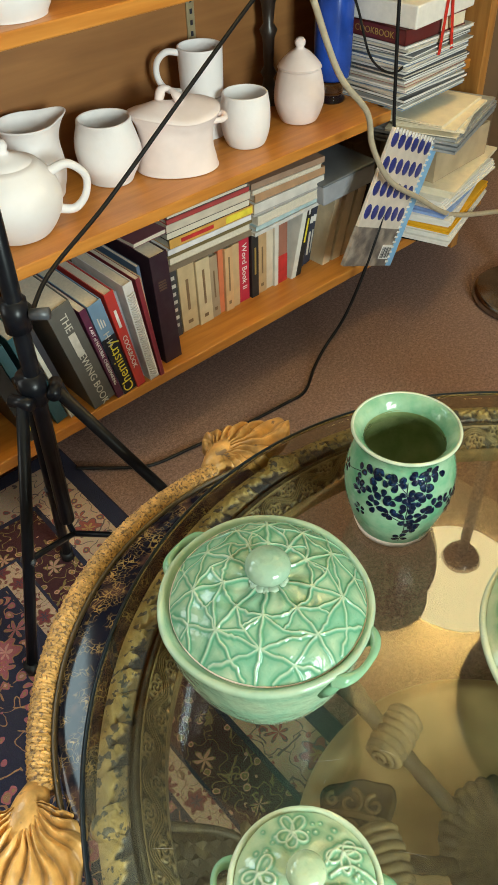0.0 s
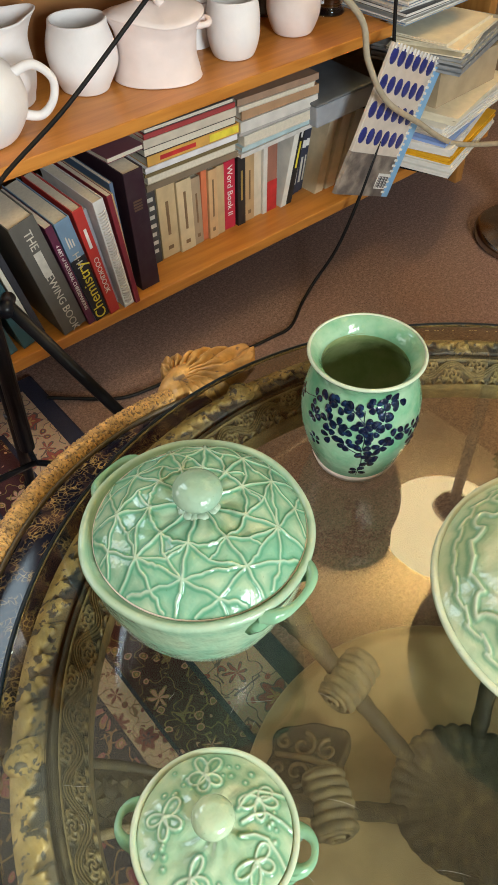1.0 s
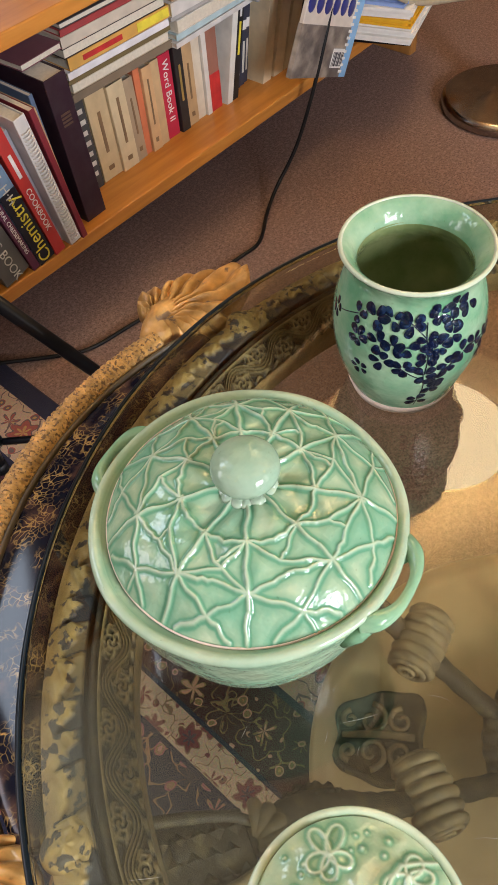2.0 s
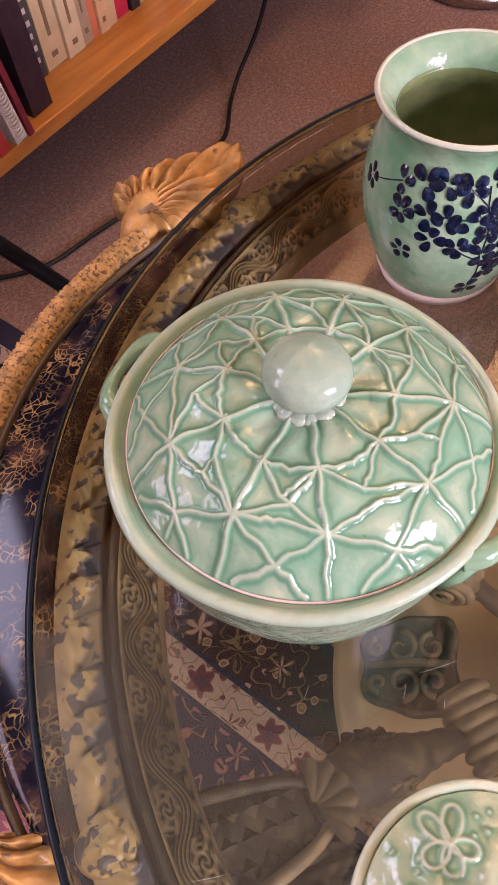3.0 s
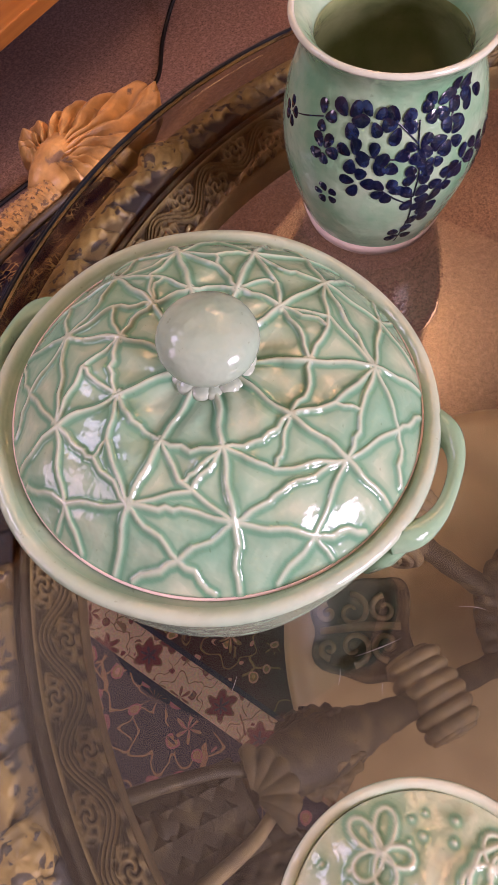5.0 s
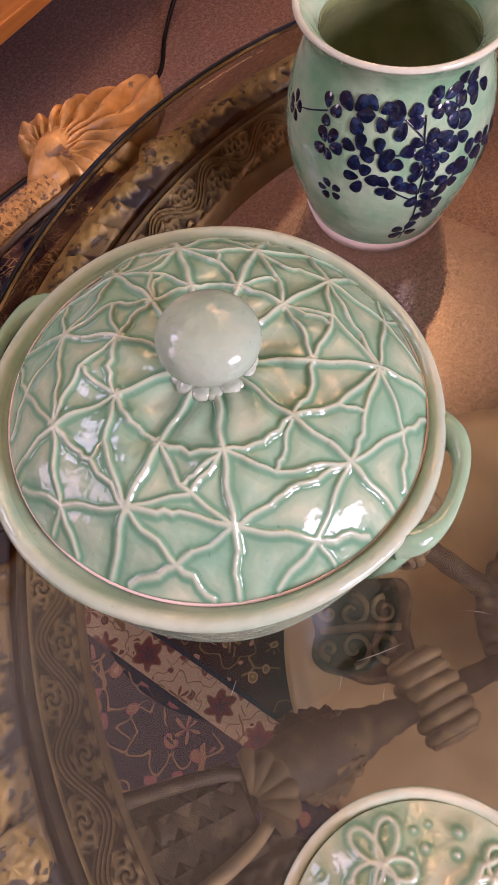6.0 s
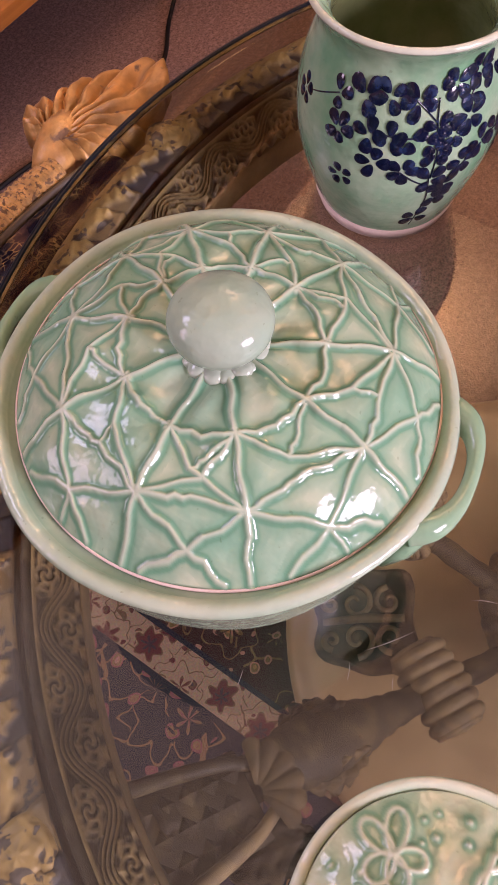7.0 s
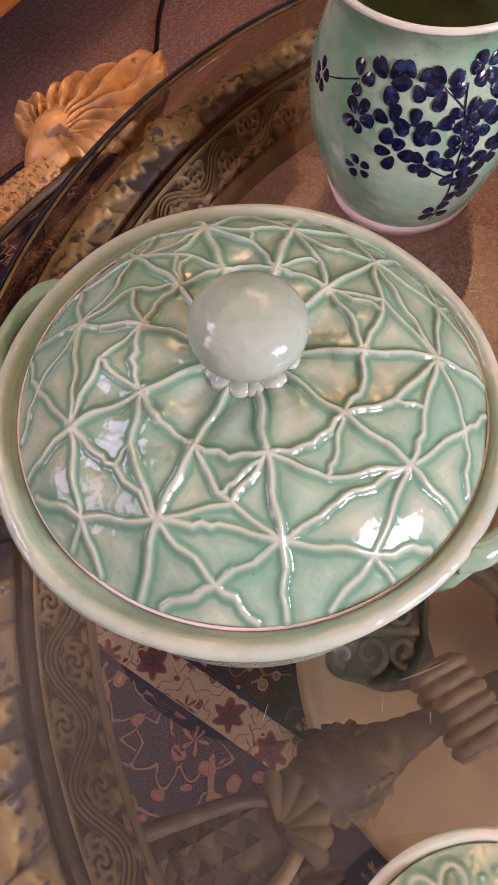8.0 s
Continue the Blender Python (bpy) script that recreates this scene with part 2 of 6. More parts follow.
        K.new(mad.outputs[0], free.inputs[0])
        small = N.new("ShaderNodeMath")
        small.operation = "LESS_THAN"
        small.inputs[1].default_value = 0.27
        K.new(v3.outputs["Distance"], small.inputs[0])
        on = N.new("ShaderNodeMath")
        on.operation = "MULTIPLY"
        K.new(free.outputs[0], on.inputs[0])
        K.new(small.outputs[0], on.inputs[1])
        m3 = N.new("ShaderNodeMixRGB")
        K.new(on.outputs[0], m3.inputs[0])
        K.new(mx.outputs[0], m3.inputs[1])
        K.new(r3.outputs[0], m3.inputs[2])
        return m3.outputs[0]

    navy, cream, red = (0.011, 0.012, 0.034), (0.36, 0.255, 0.18), (0.075, 0.010, 0.016)
    field = flowers(10, navy, (0.26, 0.08, 0.10), (0.40, 0.20, 0.18), (0.24, 0.13, 0.07), 0.9, 0.3)
    guard = flowers(17, cream, (0.13, 0.025, 0.03), (0.05, 0.03, 0.05), (0.16, 0.09, 0.05), 0.4, 0.9)
    main = flowers(13, (0.036, 0.005, 0.009), (0.36, 0.20, 0.14), (0.30, 0.18, 0.06), (0.16, 0.115, 0.04), 0.9, 1.7)
    outer = flowers(11, cream, (0.24, 0.06, 0.05), (0.33, 0.19, 0.07), (0.10, 0.07, 0.07), 0.6, 2.3)
    # distance from the rug's edges: its object origin lies in the corner, rug towards minus x and minus y
    mn = N.new("ShaderNodeMath")
    mn.operation = "MAXIMUM"
    K.new(sp.outputs[0], mn.inputs[0])
    K.new(sp.outputs[1], mn.inputs[1])
    ds = N.new("ShaderNodeMath")
    ds.operation = "MULTIPLY"
    ds.inputs[1].default_value = -1
    K.new(mn.outputs[0], ds.inputs[0])

    def step(edge):
        s = N.new("ShaderNodeMath")
        s.operation = "GREATER_THAN"
        s.inputs[1].default_value = edge
        K.new(ds.outputs[0], s.inputs[0])
        return s.outputs[0]

    col = None
    bands = [(0.0, navy), (0.045, outer), (0.150, navy), (0.162, main), (0.264, navy), (0.271, guard), (0.319, navy), (0.327, field)]
    for edge, c in bands:
        if col is None:
            rgb = N.new("ShaderNodeRGB")
            rgb.outputs[0].default_value = (*c, 1)
            col = rgb.outputs[0]
            continue
        mx = N.new("ShaderNodeMixRGB")
        K.new(step(edge), mx.inputs[0])
        K.new(col, mx.inputs[1])
        if isinstance(c, tuple):
            mx.inputs[2].default_value = (*c, 1)
        else:
            K.new(c, mx.inputs[2])
        col = mx.outputs[0]
    n = N.new("ShaderNodeTexNoise")
    n.inputs["Scale"].default_value, n.inputs["Detail"].default_value = 420, 2
    K.new(tc.outputs["Object"], n.inputs["Vector"])
    mm = N.new("ShaderNodeMixRGB")
    mm.blend_type = "OVERLAY"
    mm.inputs[0].default_value = 0.5
    K.new(col, mm.inputs[1])
    K.new(n.outputs["Color"], mm.inputs[2])
    K.new(mm.outputs[0], b.inputs["Base Color"])
    b.inputs["Roughness"].default_value = 0.95
    bp = N.new("ShaderNodeBump")
    bp.inputs["Strength"].default_value, bp.inputs["Distance"].default_value = 0.5, 0.003
    K.new(n.outputs[0], bp.inputs["Height"])
    K.new(bp.outputs[0], b.inputs["Normal"])
    return m


def glass_mat(name, colour, rough=0.0, ior=1.5):
    m = bpy.data.materials.new(name)
    m.use_nodes = True
    b = m.node_tree.nodes["Principled BSDF"]
    b.inputs["Base Color"].default_value = (*colour, 1)
    b.inputs["Transmission Weight"].default_value = 1.0
    b.inputs["Roughness"].default_value = rough
    b.inputs["IOR"].default_value = ior
    return m


M_CARPET = mat("carpet", (0.228, 0.142, 0.116), 0.95, var=0.55, scale=240, bump=1.0, bscale=300, second=(0.36, 0.235, 0.20), sec_scale=110, sec_amount=0.5, edge=(0.48, 0.64))
M_WALL = mat("wall_paint", (0.20, 0.125, 0.07), 0.8, var=0.06, scale=6, bump=0.1, bscale=120)
M_CEIL = mat("ceiling_paint", CEILING, 0.85, var=0.05, scale=5, bump=0.1, bscale=90)
M_BACK = wood_mat("hardboard", (0.31, 0.14, 0.045), (0.23, 0.10, 0.032), 0, 0.55, 2.5)
M_SHELF = wood_mat("varnished_pine", (0.57, 0.240, 0.048), (0.43, 0.160, 0.028), 0, 0.32, 5)
M_RUG = rug_mat("oriental_rug")
M_GOLD = recess_mix(mat("gilt_wood", (0.58, 0.32, 0.10), 0.34, var=0.45, scale=40, bump=0.5, bscale=130, second=(0.10, 0.07, 0.06), sec_scale=48, sec_amount=0.8, edge=(0.62, 0.68)), (0.13, 0.065, 0.022))
M_ROPE = mat("pitted_gilt", (0.56, 0.32, 0.10), 0.42, var=0.5, scale=90, bump=1.0, bscale=330, second=(0.13, 0.07, 0.03), sec_scale=230, sec_amount=0.9, edge=(0.53, 0.60))
M_GOLDIN = recess_mix(mat("aged_gilt", (0.46, 0.31, 0.12), 0.45, var=0.4, scale=45, bump=0.5, bscale=140, second=(0.045, 0.045, 0.055), sec_scale=80, sec_amount=0.92, edge=(0.555, 0.59)), (0.030, 0.034, 0.046))
M_GOLDDK = recess_mix(mat("dark_gilt", (0.26, 0.19, 0.085), 0.5, spec=0.35, var=0.35, scale=60, bump=0.4, bscale=140, second=(0.12, 0.09, 0.05), sec_scale=40, sec_amount=0.6), (0.022, 0.018, 0.012))
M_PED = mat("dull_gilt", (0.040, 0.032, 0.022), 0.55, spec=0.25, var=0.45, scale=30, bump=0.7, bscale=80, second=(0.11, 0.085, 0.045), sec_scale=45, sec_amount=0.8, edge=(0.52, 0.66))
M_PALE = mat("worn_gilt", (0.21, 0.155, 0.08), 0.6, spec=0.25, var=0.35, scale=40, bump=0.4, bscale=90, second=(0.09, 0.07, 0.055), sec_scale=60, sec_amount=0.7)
M_FILLET = mat("dark_fillet", (0.06, 0.04, 0.018), 0.4, var=0.3)
M_MARBLE = marble_mat("black_gold_marble")
# tinted glass; part of the tint stands in for the shade below it
M_GLASS = glass_mat("table_glass", (0.55, 0.57, 0.47))
M_CLEAR = glass_mat("clear_glass", (0.92, 0.95, 0.95))
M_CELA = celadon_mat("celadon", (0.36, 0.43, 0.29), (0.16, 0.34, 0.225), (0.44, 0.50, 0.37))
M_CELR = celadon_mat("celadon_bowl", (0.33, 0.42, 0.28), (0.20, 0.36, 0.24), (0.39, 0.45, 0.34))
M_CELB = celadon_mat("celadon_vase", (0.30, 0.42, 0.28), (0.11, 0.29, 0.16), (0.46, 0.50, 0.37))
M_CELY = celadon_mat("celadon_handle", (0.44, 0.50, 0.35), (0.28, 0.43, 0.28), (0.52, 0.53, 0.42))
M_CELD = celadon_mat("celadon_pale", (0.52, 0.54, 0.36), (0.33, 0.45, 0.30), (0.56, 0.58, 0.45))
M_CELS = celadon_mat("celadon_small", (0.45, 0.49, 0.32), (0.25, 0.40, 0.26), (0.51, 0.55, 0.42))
M_CELK = celadon_mat("celadon_knob", (0.29, 0.38, 0.28), (0.19, 0.32, 0.23), (0.34, 0.43, 0.33))
# darker, more olive copy of the vase's celadon, for its inside
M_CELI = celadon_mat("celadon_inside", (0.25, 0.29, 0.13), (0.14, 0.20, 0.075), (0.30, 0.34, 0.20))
M_FOOT = mat("bare_clay", (0.62, 0.50, 0.42), 0.7, var=0.12, scale=80)
M_COBALT = mat("cobalt", (0.002, 0.005, 0.022), 0.14, var=0.6, scale=120, coat=0.5, second=(0.015, 0.04, 0.10), sec_scale=150, sec_amount=0.6, edge=(0.52, 0.66))
M_BISQUE = mat("bisque", (0.82, 0.79, 0.79), 0.85, var=0.05, scale=25, bump=0.2, bscale=120, second=(0.74, 0.69, 0.67), sec_scale=12, sec_amount=0.5)
M_BISQUEP = mat("pink_bisque", (0.82, 0.71, 0.68), 0.85, var=0.07, scale=25, bump=0.2, bscale=120, second=(0.74, 0.62, 0.58), sec_scale=16, sec_amount=0.5)
M_BLACK = mat("black_metal", (0.006, 0.007, 0.010), 0.32, var=0.3, scale=60, spec=0.22)
M_RUBBER = mat("black_cable", (0.007, 0.007, 0.008), 0.5, var=0.3, scale=90, spec=0.25)
M_GREYM = mat("grey_plastic", (0.06, 0.065, 0.075), 0.4, var=0.15, scale=60)
M_STEEL = mat("brushed_steel", (0.42, 0.37, 0.32), 0.22, 1.0, var=0.15, scale=40)
M_BEIGE = mat("beige_cable", (0.42, 0.36, 0.26), 0.5, var=0.12, scale=80)
M_PAGES = mat("page_edges", (0.60, 0.54, 0.44), 0.9, var=0.10, scale=160)
M_WHITEP = mat("white_paper", (0.78, 0.75, 0.70), 0.85, var=0.06, scale=60)
M_CREAMP = mat("cream_paper", (0.80, 0.71, 0.53), 0.85, var=0.08, scale=40)
M_INK = mat("ink", (0.02, 0.02, 0.03), 0.6)
M_BOWL = glow("lit_glass", LAMP_COL, LAMP_GLOW)


# ---- mesh helpers ----
def part(name, bm, material, parent=None, label="", smooth=True):
    me = bpy.data.meshes.new(name)
    bm.normal_update()
    bm.to_mesh(me)
    bm.free()
    if material:
        me.materials.append(material)
    if smooth:
        for p in me.polygons:
            p.use_smooth = True
    ob = new(name, me)
    if parent:
        ob.parent = parent
    if label:
        ob["label"] = label
    return ob


def empty(name, m, label, category, group="", kind=""):
    e = new(name)
    e.matrix_world = m
    return tagged(e, label, category, group, kind)


def flat(ob, angle=35):
    """Soft faces with hard edges past the angle."""
    ob.data.set_sharp_from_angle(angle=radians(angle))
    return ob


def box_bm(x0, y0, z0, x1, y1, z1, bevel=0.0, seg=2, bm=None, m=None):
    b = bmesh.new()
    bmesh.ops.create_cube(b, size=1)
    bmesh.ops.scale(b, vec=(x1 - x0, y1 - y0, z1 - z0), verts=b.verts)
    bmesh.ops.translate(b, vec=((x0 + x1) / 2, (y0 + y1) / 2, (z0 + z1) / 2), verts=b.verts)
    if bevel:
        bmesh.ops.bevel(b, geom=list(b.edges), offset=bevel, segments=seg, affect="EDGES", profile=0.5)
    if m is not None:
        bmesh.ops.transform(b, matrix=m, verts=b.verts)
    if bm is None:
        return b
    return join(bm, b)


def join(bm, other):
    me = bpy.data.meshes.new("tmp")
    other.to_mesh(me)
    other.free()
    bm.from_mesh(me)
    bpy.data.meshes.remove(me)
    return bm


def lathe(profile, seg=64, bm=None, close=False, wob=None):
    """Turns (radius, height) pairs round z. wob(angle, radius, height) gives a change of radius and height."""
    b = bm or bmesh.new()
    rings = []
    for r, z in profile:
        if r < 1e-6:
            rings.append([b.verts.new((0, 0, z))])
            continue
        ring = []
        for i in range(seg):
            a = 2 * math.pi * i / seg
            dr, dz = wob(a, r, z) if wob else (0, 0)
            ring.append(b.verts.new(((r + dr) * math.cos(a), (r + dr) * math.sin(a), z + dz)))
        rings.append(ring)
    pairs = list(zip(rings, rings[1:])) + ([(rings[-1], rings[0])] if close else [])
    for p, q in pairs:
        for i in range(seg):
            j = (i + 1) % seg
            if len(p) == 1 and len(q) == 1:
                continue
            if len(p) == 1:
                b.faces.new((p[0], q[j], q[i]))
            elif len(q) == 1:
                b.faces.new((p[i], p[j], q[0]))
            else:
                b.faces.new((p[i], p[j], q[j], q[i]))
    bmesh.ops.recalc_face_normals(b, faces=b.faces)
    return b


def smooth_line(pts, n=8, closed=False):
    """Catmull-Rom through the points."""
    P = [Vector(p) for p in pts]
    out = []
    k = len(P)
    for i in range(k if closed else k - 1):
        p0, p1, p2, p3 = (P[(i - 1) % k], P[i], P[(i + 1) % k], P[(i + 2) % k]) if closed else (P[max(i - 1, 0)], P[i], P[i + 1], P[min(i + 2, k - 1)])
        for s in range(n):
            t = s / n
            out.append(0.5 * (2 * p1 + (p2 - p0) * t + (2 * p0 - 5 * p1 + 4 * p2 - p3) * t * t + (3 * p1 - p0 - 3 * p2 + p3) * t ** 3))
    if not closed:
        out.append(P[-1])
    return out


def tube(pts, radius, seg=8, bm=None, closed=False, squash=1.0, up=None):
    """A round rod along points; radius a number or a function of the share of the way."""
    b = bm or bmesh.new()
    P = [Vector(p) for p in pts]
    n = len(P)
    rings = []
    ref = Vector(up) if up else Vector((0, 0, 1))
    for i, p in enumerate(P):
        t = (P[(i + 1) % n] - P[i - 1]) if closed else (P[min(i + 1, n - 1)] - P[max(i - 1, 0)])
        t.normalize()
        u = ref - t * ref.dot(t)
        if u.length < 1e-3:
            u = Vector((1, 0, 0)) - t * t.x
        u.normalize()
        w = t.cross(u)
        r = radius(i / max(n - 1, 1)) if callable(radius) else radius
        rings.append([b.verts.new(p + (u * math.sin(a) * squash + w * math.cos(a)) * r) for a in (2 * math.pi * k / seg for k in range(seg))])
    m = n if closed else n - 1
    for i in range(m):
        p, q = rings[i], rings[(i + 1) % n]
        for k in range(seg):
            j = (k + 1) % seg
            b.faces.new((p[k], p[j], q[j], q[k]))
    if not closed:
        b.faces.new(rings[0][::-1])
        b.faces.new(rings[-1])
    return b


def text_bm(body, size, m, depth=0.0004, spacing=1.0):
    """Letters from the built-in font as a thin mesh; centred, reading along x, face up."""
    c = bpy.data.curves.new("letters", "FONT")
    c.body, c.size, c.extrude, c.align_x, c.align_y, c.space_character = body, size, depth, "CENTER", "CENTER", spacing
    c.resolution_u = 3
    ob = new("letters", c)
    me = bpy.data.meshes.new_from_object(ob)
    b = bmesh.new()
    b.from_mesh(me)
    bpy.data.objects.remove(ob)
    bpy.data.curves.remove(c)
    bpy.data.meshes.remove(me)
    bmesh.ops.transform(b, matrix=m, verts=b.verts)
    return b


# ---- the room ----
X0, X1, Y0, Y1, ZC = -1.6, 2.95, -2.0, 1.75, 2.84


def structure(name, bm, material, label, category):
    return tagged(part(name, bm, material, None, "", False), label, category, kind="structure")


structure("floor", box_bm(X0 - 0.1, Y0 - 0.1, -0.1, X1 + 0.1, Y1 + 0.1, 0.0), M_CARPET, "brown speckled short-pile carpet covering the floor", "floor")
structure("ceiling", box_bm(X0 - 0.1, Y0 - 0.1, ZC, X1 + 0.1, Y1 + 0.1, ZC + 0.1), M_CEIL, "plain cream ceiling lit by the floor lamp", "ceiling")


def wall_with_window(name, x0, x1, y, t, wx0, wx1, wz0, wz1):
    b = box_bm(x0, y, 0, wx0, y + t, ZC)
    box_bm(wx1, y, 0, x1, y + t, ZC, bm=b)
    box_bm(wx0, y, 0, wx1, y + t, wz0, bm=b)
    box_bm(wx0, y, wz1, wx1, y + t, ZC, bm=b)
    return structure(name, b, M_WALL, "warm tan painted wall with a window opening", "wall")


wall_with_window("wall_north", X0, -0.35, Y1, 0.1, -1.45, -0.55, 0.85, 1.95)
wall_with_window("wall_north", -0.35, X1, Y1, 0.1, -0.15, 0.45, 1.55, 2.60)
wall_with_window("wall_south", X0, X1, Y0 - 0.1, 0.1, -0.25, 0.65, 1.1, 2.1)
structure("wall_west", box_bm(X0 - 0.1, Y0, 0, X0, Y1, ZC), M_WALL, "warm tan painted wall", "wall")
structure("wall_east", box_bm(X1, Y0, 0, X1 + 0.1, Y1, ZC), M_WALL, "warm tan painted wall", "wall")

# ---- rug ----
rug_b = box_bm(-2.2, -3.0, 0, 0, 0, 0.010, 0.004, 1)
rug = tagged(part("rug", rug_b, M_RUG, None, "", False), "navy, red and cream oriental rug with floral borders on the carpet", "rug")
rug.matrix_world = pose(0.715, 1.53, 0.0, 0, 0, -2)

# ---- bookcase ----
case = empty("bookcase", pose(0, 0, 0), "long orange-varnished pine bookcase with open shelves against the wall", "bookcase")
SHELF_TOP, SHELF_LOW = 0.626, 0.224
part("shelf", box_bm(0.455, 1.345, 0.194, 2.289, 1.72, SHELF_LOW, 0.003), M_SHELF, case, smooth=False)
part("shelf", box_bm(0.455, 1.375, 0.598, 1.80, 1.72, SHELF_TOP, 0.003), M_SHELF, case, smooth=False)
part("shelf", box_bm(0.455, 1.385, 1.003, 2.289, 1.72, 1.031, 0.003), M_SHELF, case, smooth=False)
# these upper shelves are unseen, added to darken what the glass top reflects
for zs in (1.42, 1.82, 2.25):
    part("shelf", box_bm(0.455, 1.385, zs, 2.289, 1.72, zs + 0.028, 0.003), M_SHELF, case, smooth=False)
part("shelf", box_bm(1.8005, 1.47, 0.598, 2.289, 1.72, SHELF_TOP, 0.003), M_SHELF, case, smooth=False)
part("side_panel", box_bm(2.29, 1.43, 0.0, 2.325, 1.72, 2.40, 0.003), wood_mat("pine_upright", (0.47, 0.22, 0.06), (0.33, 0.14, 0.033), 2, 0.35, 5), case, smooth=False)
part("side_panel", box_bm(0.420, 1.38, 0.0, 0.4545, 1.72, 2.40, 0.003), bpy.data.materials["pine_upright"], case, smooth=False)
part("back_panel", box_bm(0.455, 1.722, 0.0, 2.29, 1.745, 2.40), M_BACK, case, "brown hardboard back", smooth=False)
std = box_bm(1.40, 1.716, 0.66, 1.424, 1.7215, 1.0, 0.001, 1)
M_STD = mat("slotted_metal", (0.42, 0.36, 0.22), 0.45, 0.5, var=0.1)
sob = part("slotted_standard", std, M_STD, case, "slotted metal shelf standard", smooth=False)
for k in range(13):
    part("slot", box_bm(1.4085, 1.7145, 0.675 + k * 0.025, 1.4155, 1.7158, 0.686 + k * 0.025), M_INK, sob, smooth=False)

# ---- coffee table ----
CX, CY, GZ = 0.668, 0.140, 0.555
table = empty("coffee_table", pose(CX, CY, -0.010), "round coffee table with carved gilt frame and glass top", "table")
glass_b = lathe([(0, 0.553), (0.579, 0.553), (0.5800, 0.5535), (0.5800, 0.5645), (0.579, 0.565), (0, 0.565)], 200)
g = part("glass_top", glass_b, M_GLASS, table, "thick round glass top with a darkening grey-green tint", smooth=False)
edge_b = lathe([(0.5803, 0.5522), (0.5845, 0.5530), (0.5862, 0.557), (0.5862, 0.561), (0.5845, 0.5652), (0.5803, 0.5660)], 240, close=True)
ge = part("glass_edge", edge_b, mat("glass_edge", (0.003, 0.008, 0.013), 0.3, var=0.3, scale=12, spec=0.15), g, "dark polished glass edge")
g.visible_shadow = False
# hairline scratches in the top's surface
rs = random.Random(8)
M_HAIR = mat("scratch", (0.42, 0.40, 0.36), 0.6, var=0.2)
for k in range(26):
    x0, y0, an, ln = rs.uniform(-0.50, -0.20), rs.uniform(-0.15, 0.32), rs.choice((1.9, 2.1, 2.0, 0.4, -0.6)) + rs.uniform(-0.3, 0.3), rs.uniform(0.004, 0.035)
    if math.hypot(x0, y0) < 0.52:
        bend = rs.uniform(-0.08, 0.08) * ln
        part("scratch", tube([(x0 + ln * t * math.cos(an) - bend * t * (1 - t) * 4 * math.sin(an), y0 + ln * t * math.sin(an) + bend * t * (1 - t) * 4 * math.cos(an), 0.5651) for t in (0, 0.25, 0.5, 0.75, 1)], lambda t: 0.00010 * (0.4 + math.sin(math.pi * t)), 4), M_HAIR, g)


LOBES = [radians(87 + 120 * k) for k in range(3)]     # each lobe of the frame bulges over 63 degrees between two shells
LOBE = radians(63)
ROPE0, ROPE1 = 0.09, 0.89      # the rope runs between the two leaves of its lobe


def bulge(t):
    """Radius of the rope rim's middle at share t of a lobe."""
    return 0.615 + 0.050 * math.sin(math.pi * min(1, max(0, t))) ** 0.8


def swept(a0, span, prof, n):
    """Sweeps a closed profile of 14 points along an arc; prof(share, index) gives radius and height."""
    b = bmesh.new()
    rows = []
    for i in range(n + 1):
        t = i / n
        a = a0 + span * t
        rows.append([b.verts.new((q[0] * math.cos(a), q[0] * math.sin(a), q[1])) for q in (prof(t, k) for k in range(14))])
    for p, q in zip(rows, rows[1:]):
        for k in range(14):
            j = (k + 1) % 14
            b.faces.new((p[k], q[k], q[j], p[j]))
    b.faces.new(rows[0])
    b.faces.new(rows[-1][::-1])
    bmesh.ops.recalc_face_normals(b, faces=b.faces)
    return b


def rope_prof(t, k):
    th = 2 * math.pi * k / 14
    u = t * 240
    leaf = 0.0007 * math.sin(1.9 * u + 2.2 * th) + 0.0006 * math.sin(2.7 * u - 3 * th + 2 * math.sin(t * 50)) + 0.0006 * math.sin(4.3 * u + 2 * th)
    return bulge(t) + (0.0155 + leaf) * math.cos(th), 0.523 + (0.0175 + leaf) * math.sin(th)


def fillet_prof(t, k):
    th = 2 * math.pi * k / 14
    return bulge(t) - 0.0180 + 0.0040 * math.cos(th), 0.525 + 0.0065 * math.sin(th)


for a in LOBES:
    part("outer_rim", swept(a + ROPE0 * LOBE, (ROPE1 - ROPE0) * LOBE, lambda t, k: rope_prof(ROPE0 + (ROPE1 - ROPE0) * t, k), 900), M_ROPE, table, "carved gilt rope-leaf rim")
    part("fillet", swept(a, LOBE, fillet_prof, 90), M_FILLET, table, "thin dark gilt fillet")


def marble_prof(t, k):
    w = bulge(t) - 0.019
    pts = [(0.569, 0.505), (0.569, 0.529), (0.572, 0.5315), (0.576, 0.533), (0.581, 0.5338)]
    if k < 5:
        return pts[k]
    if k < 12:
        s = (k - 4) / 8
        return 0.581 + (w - 0.581) * s, 0.5338 - 0.006 * s * s
    return (w, 0.526) if k == 12 else (w, 0.505)


SHELLS = []
for a in LOBES:
    flat(part("marble_panel", swept(a + radians(2.5), LOBE - radians(5), marble_prof, 60), M_MARBLE, table, "black marble inlay with gold veins"), 40)
    SHELLS += [a - radians(1.5), a + LOBE - radians(1.5)]


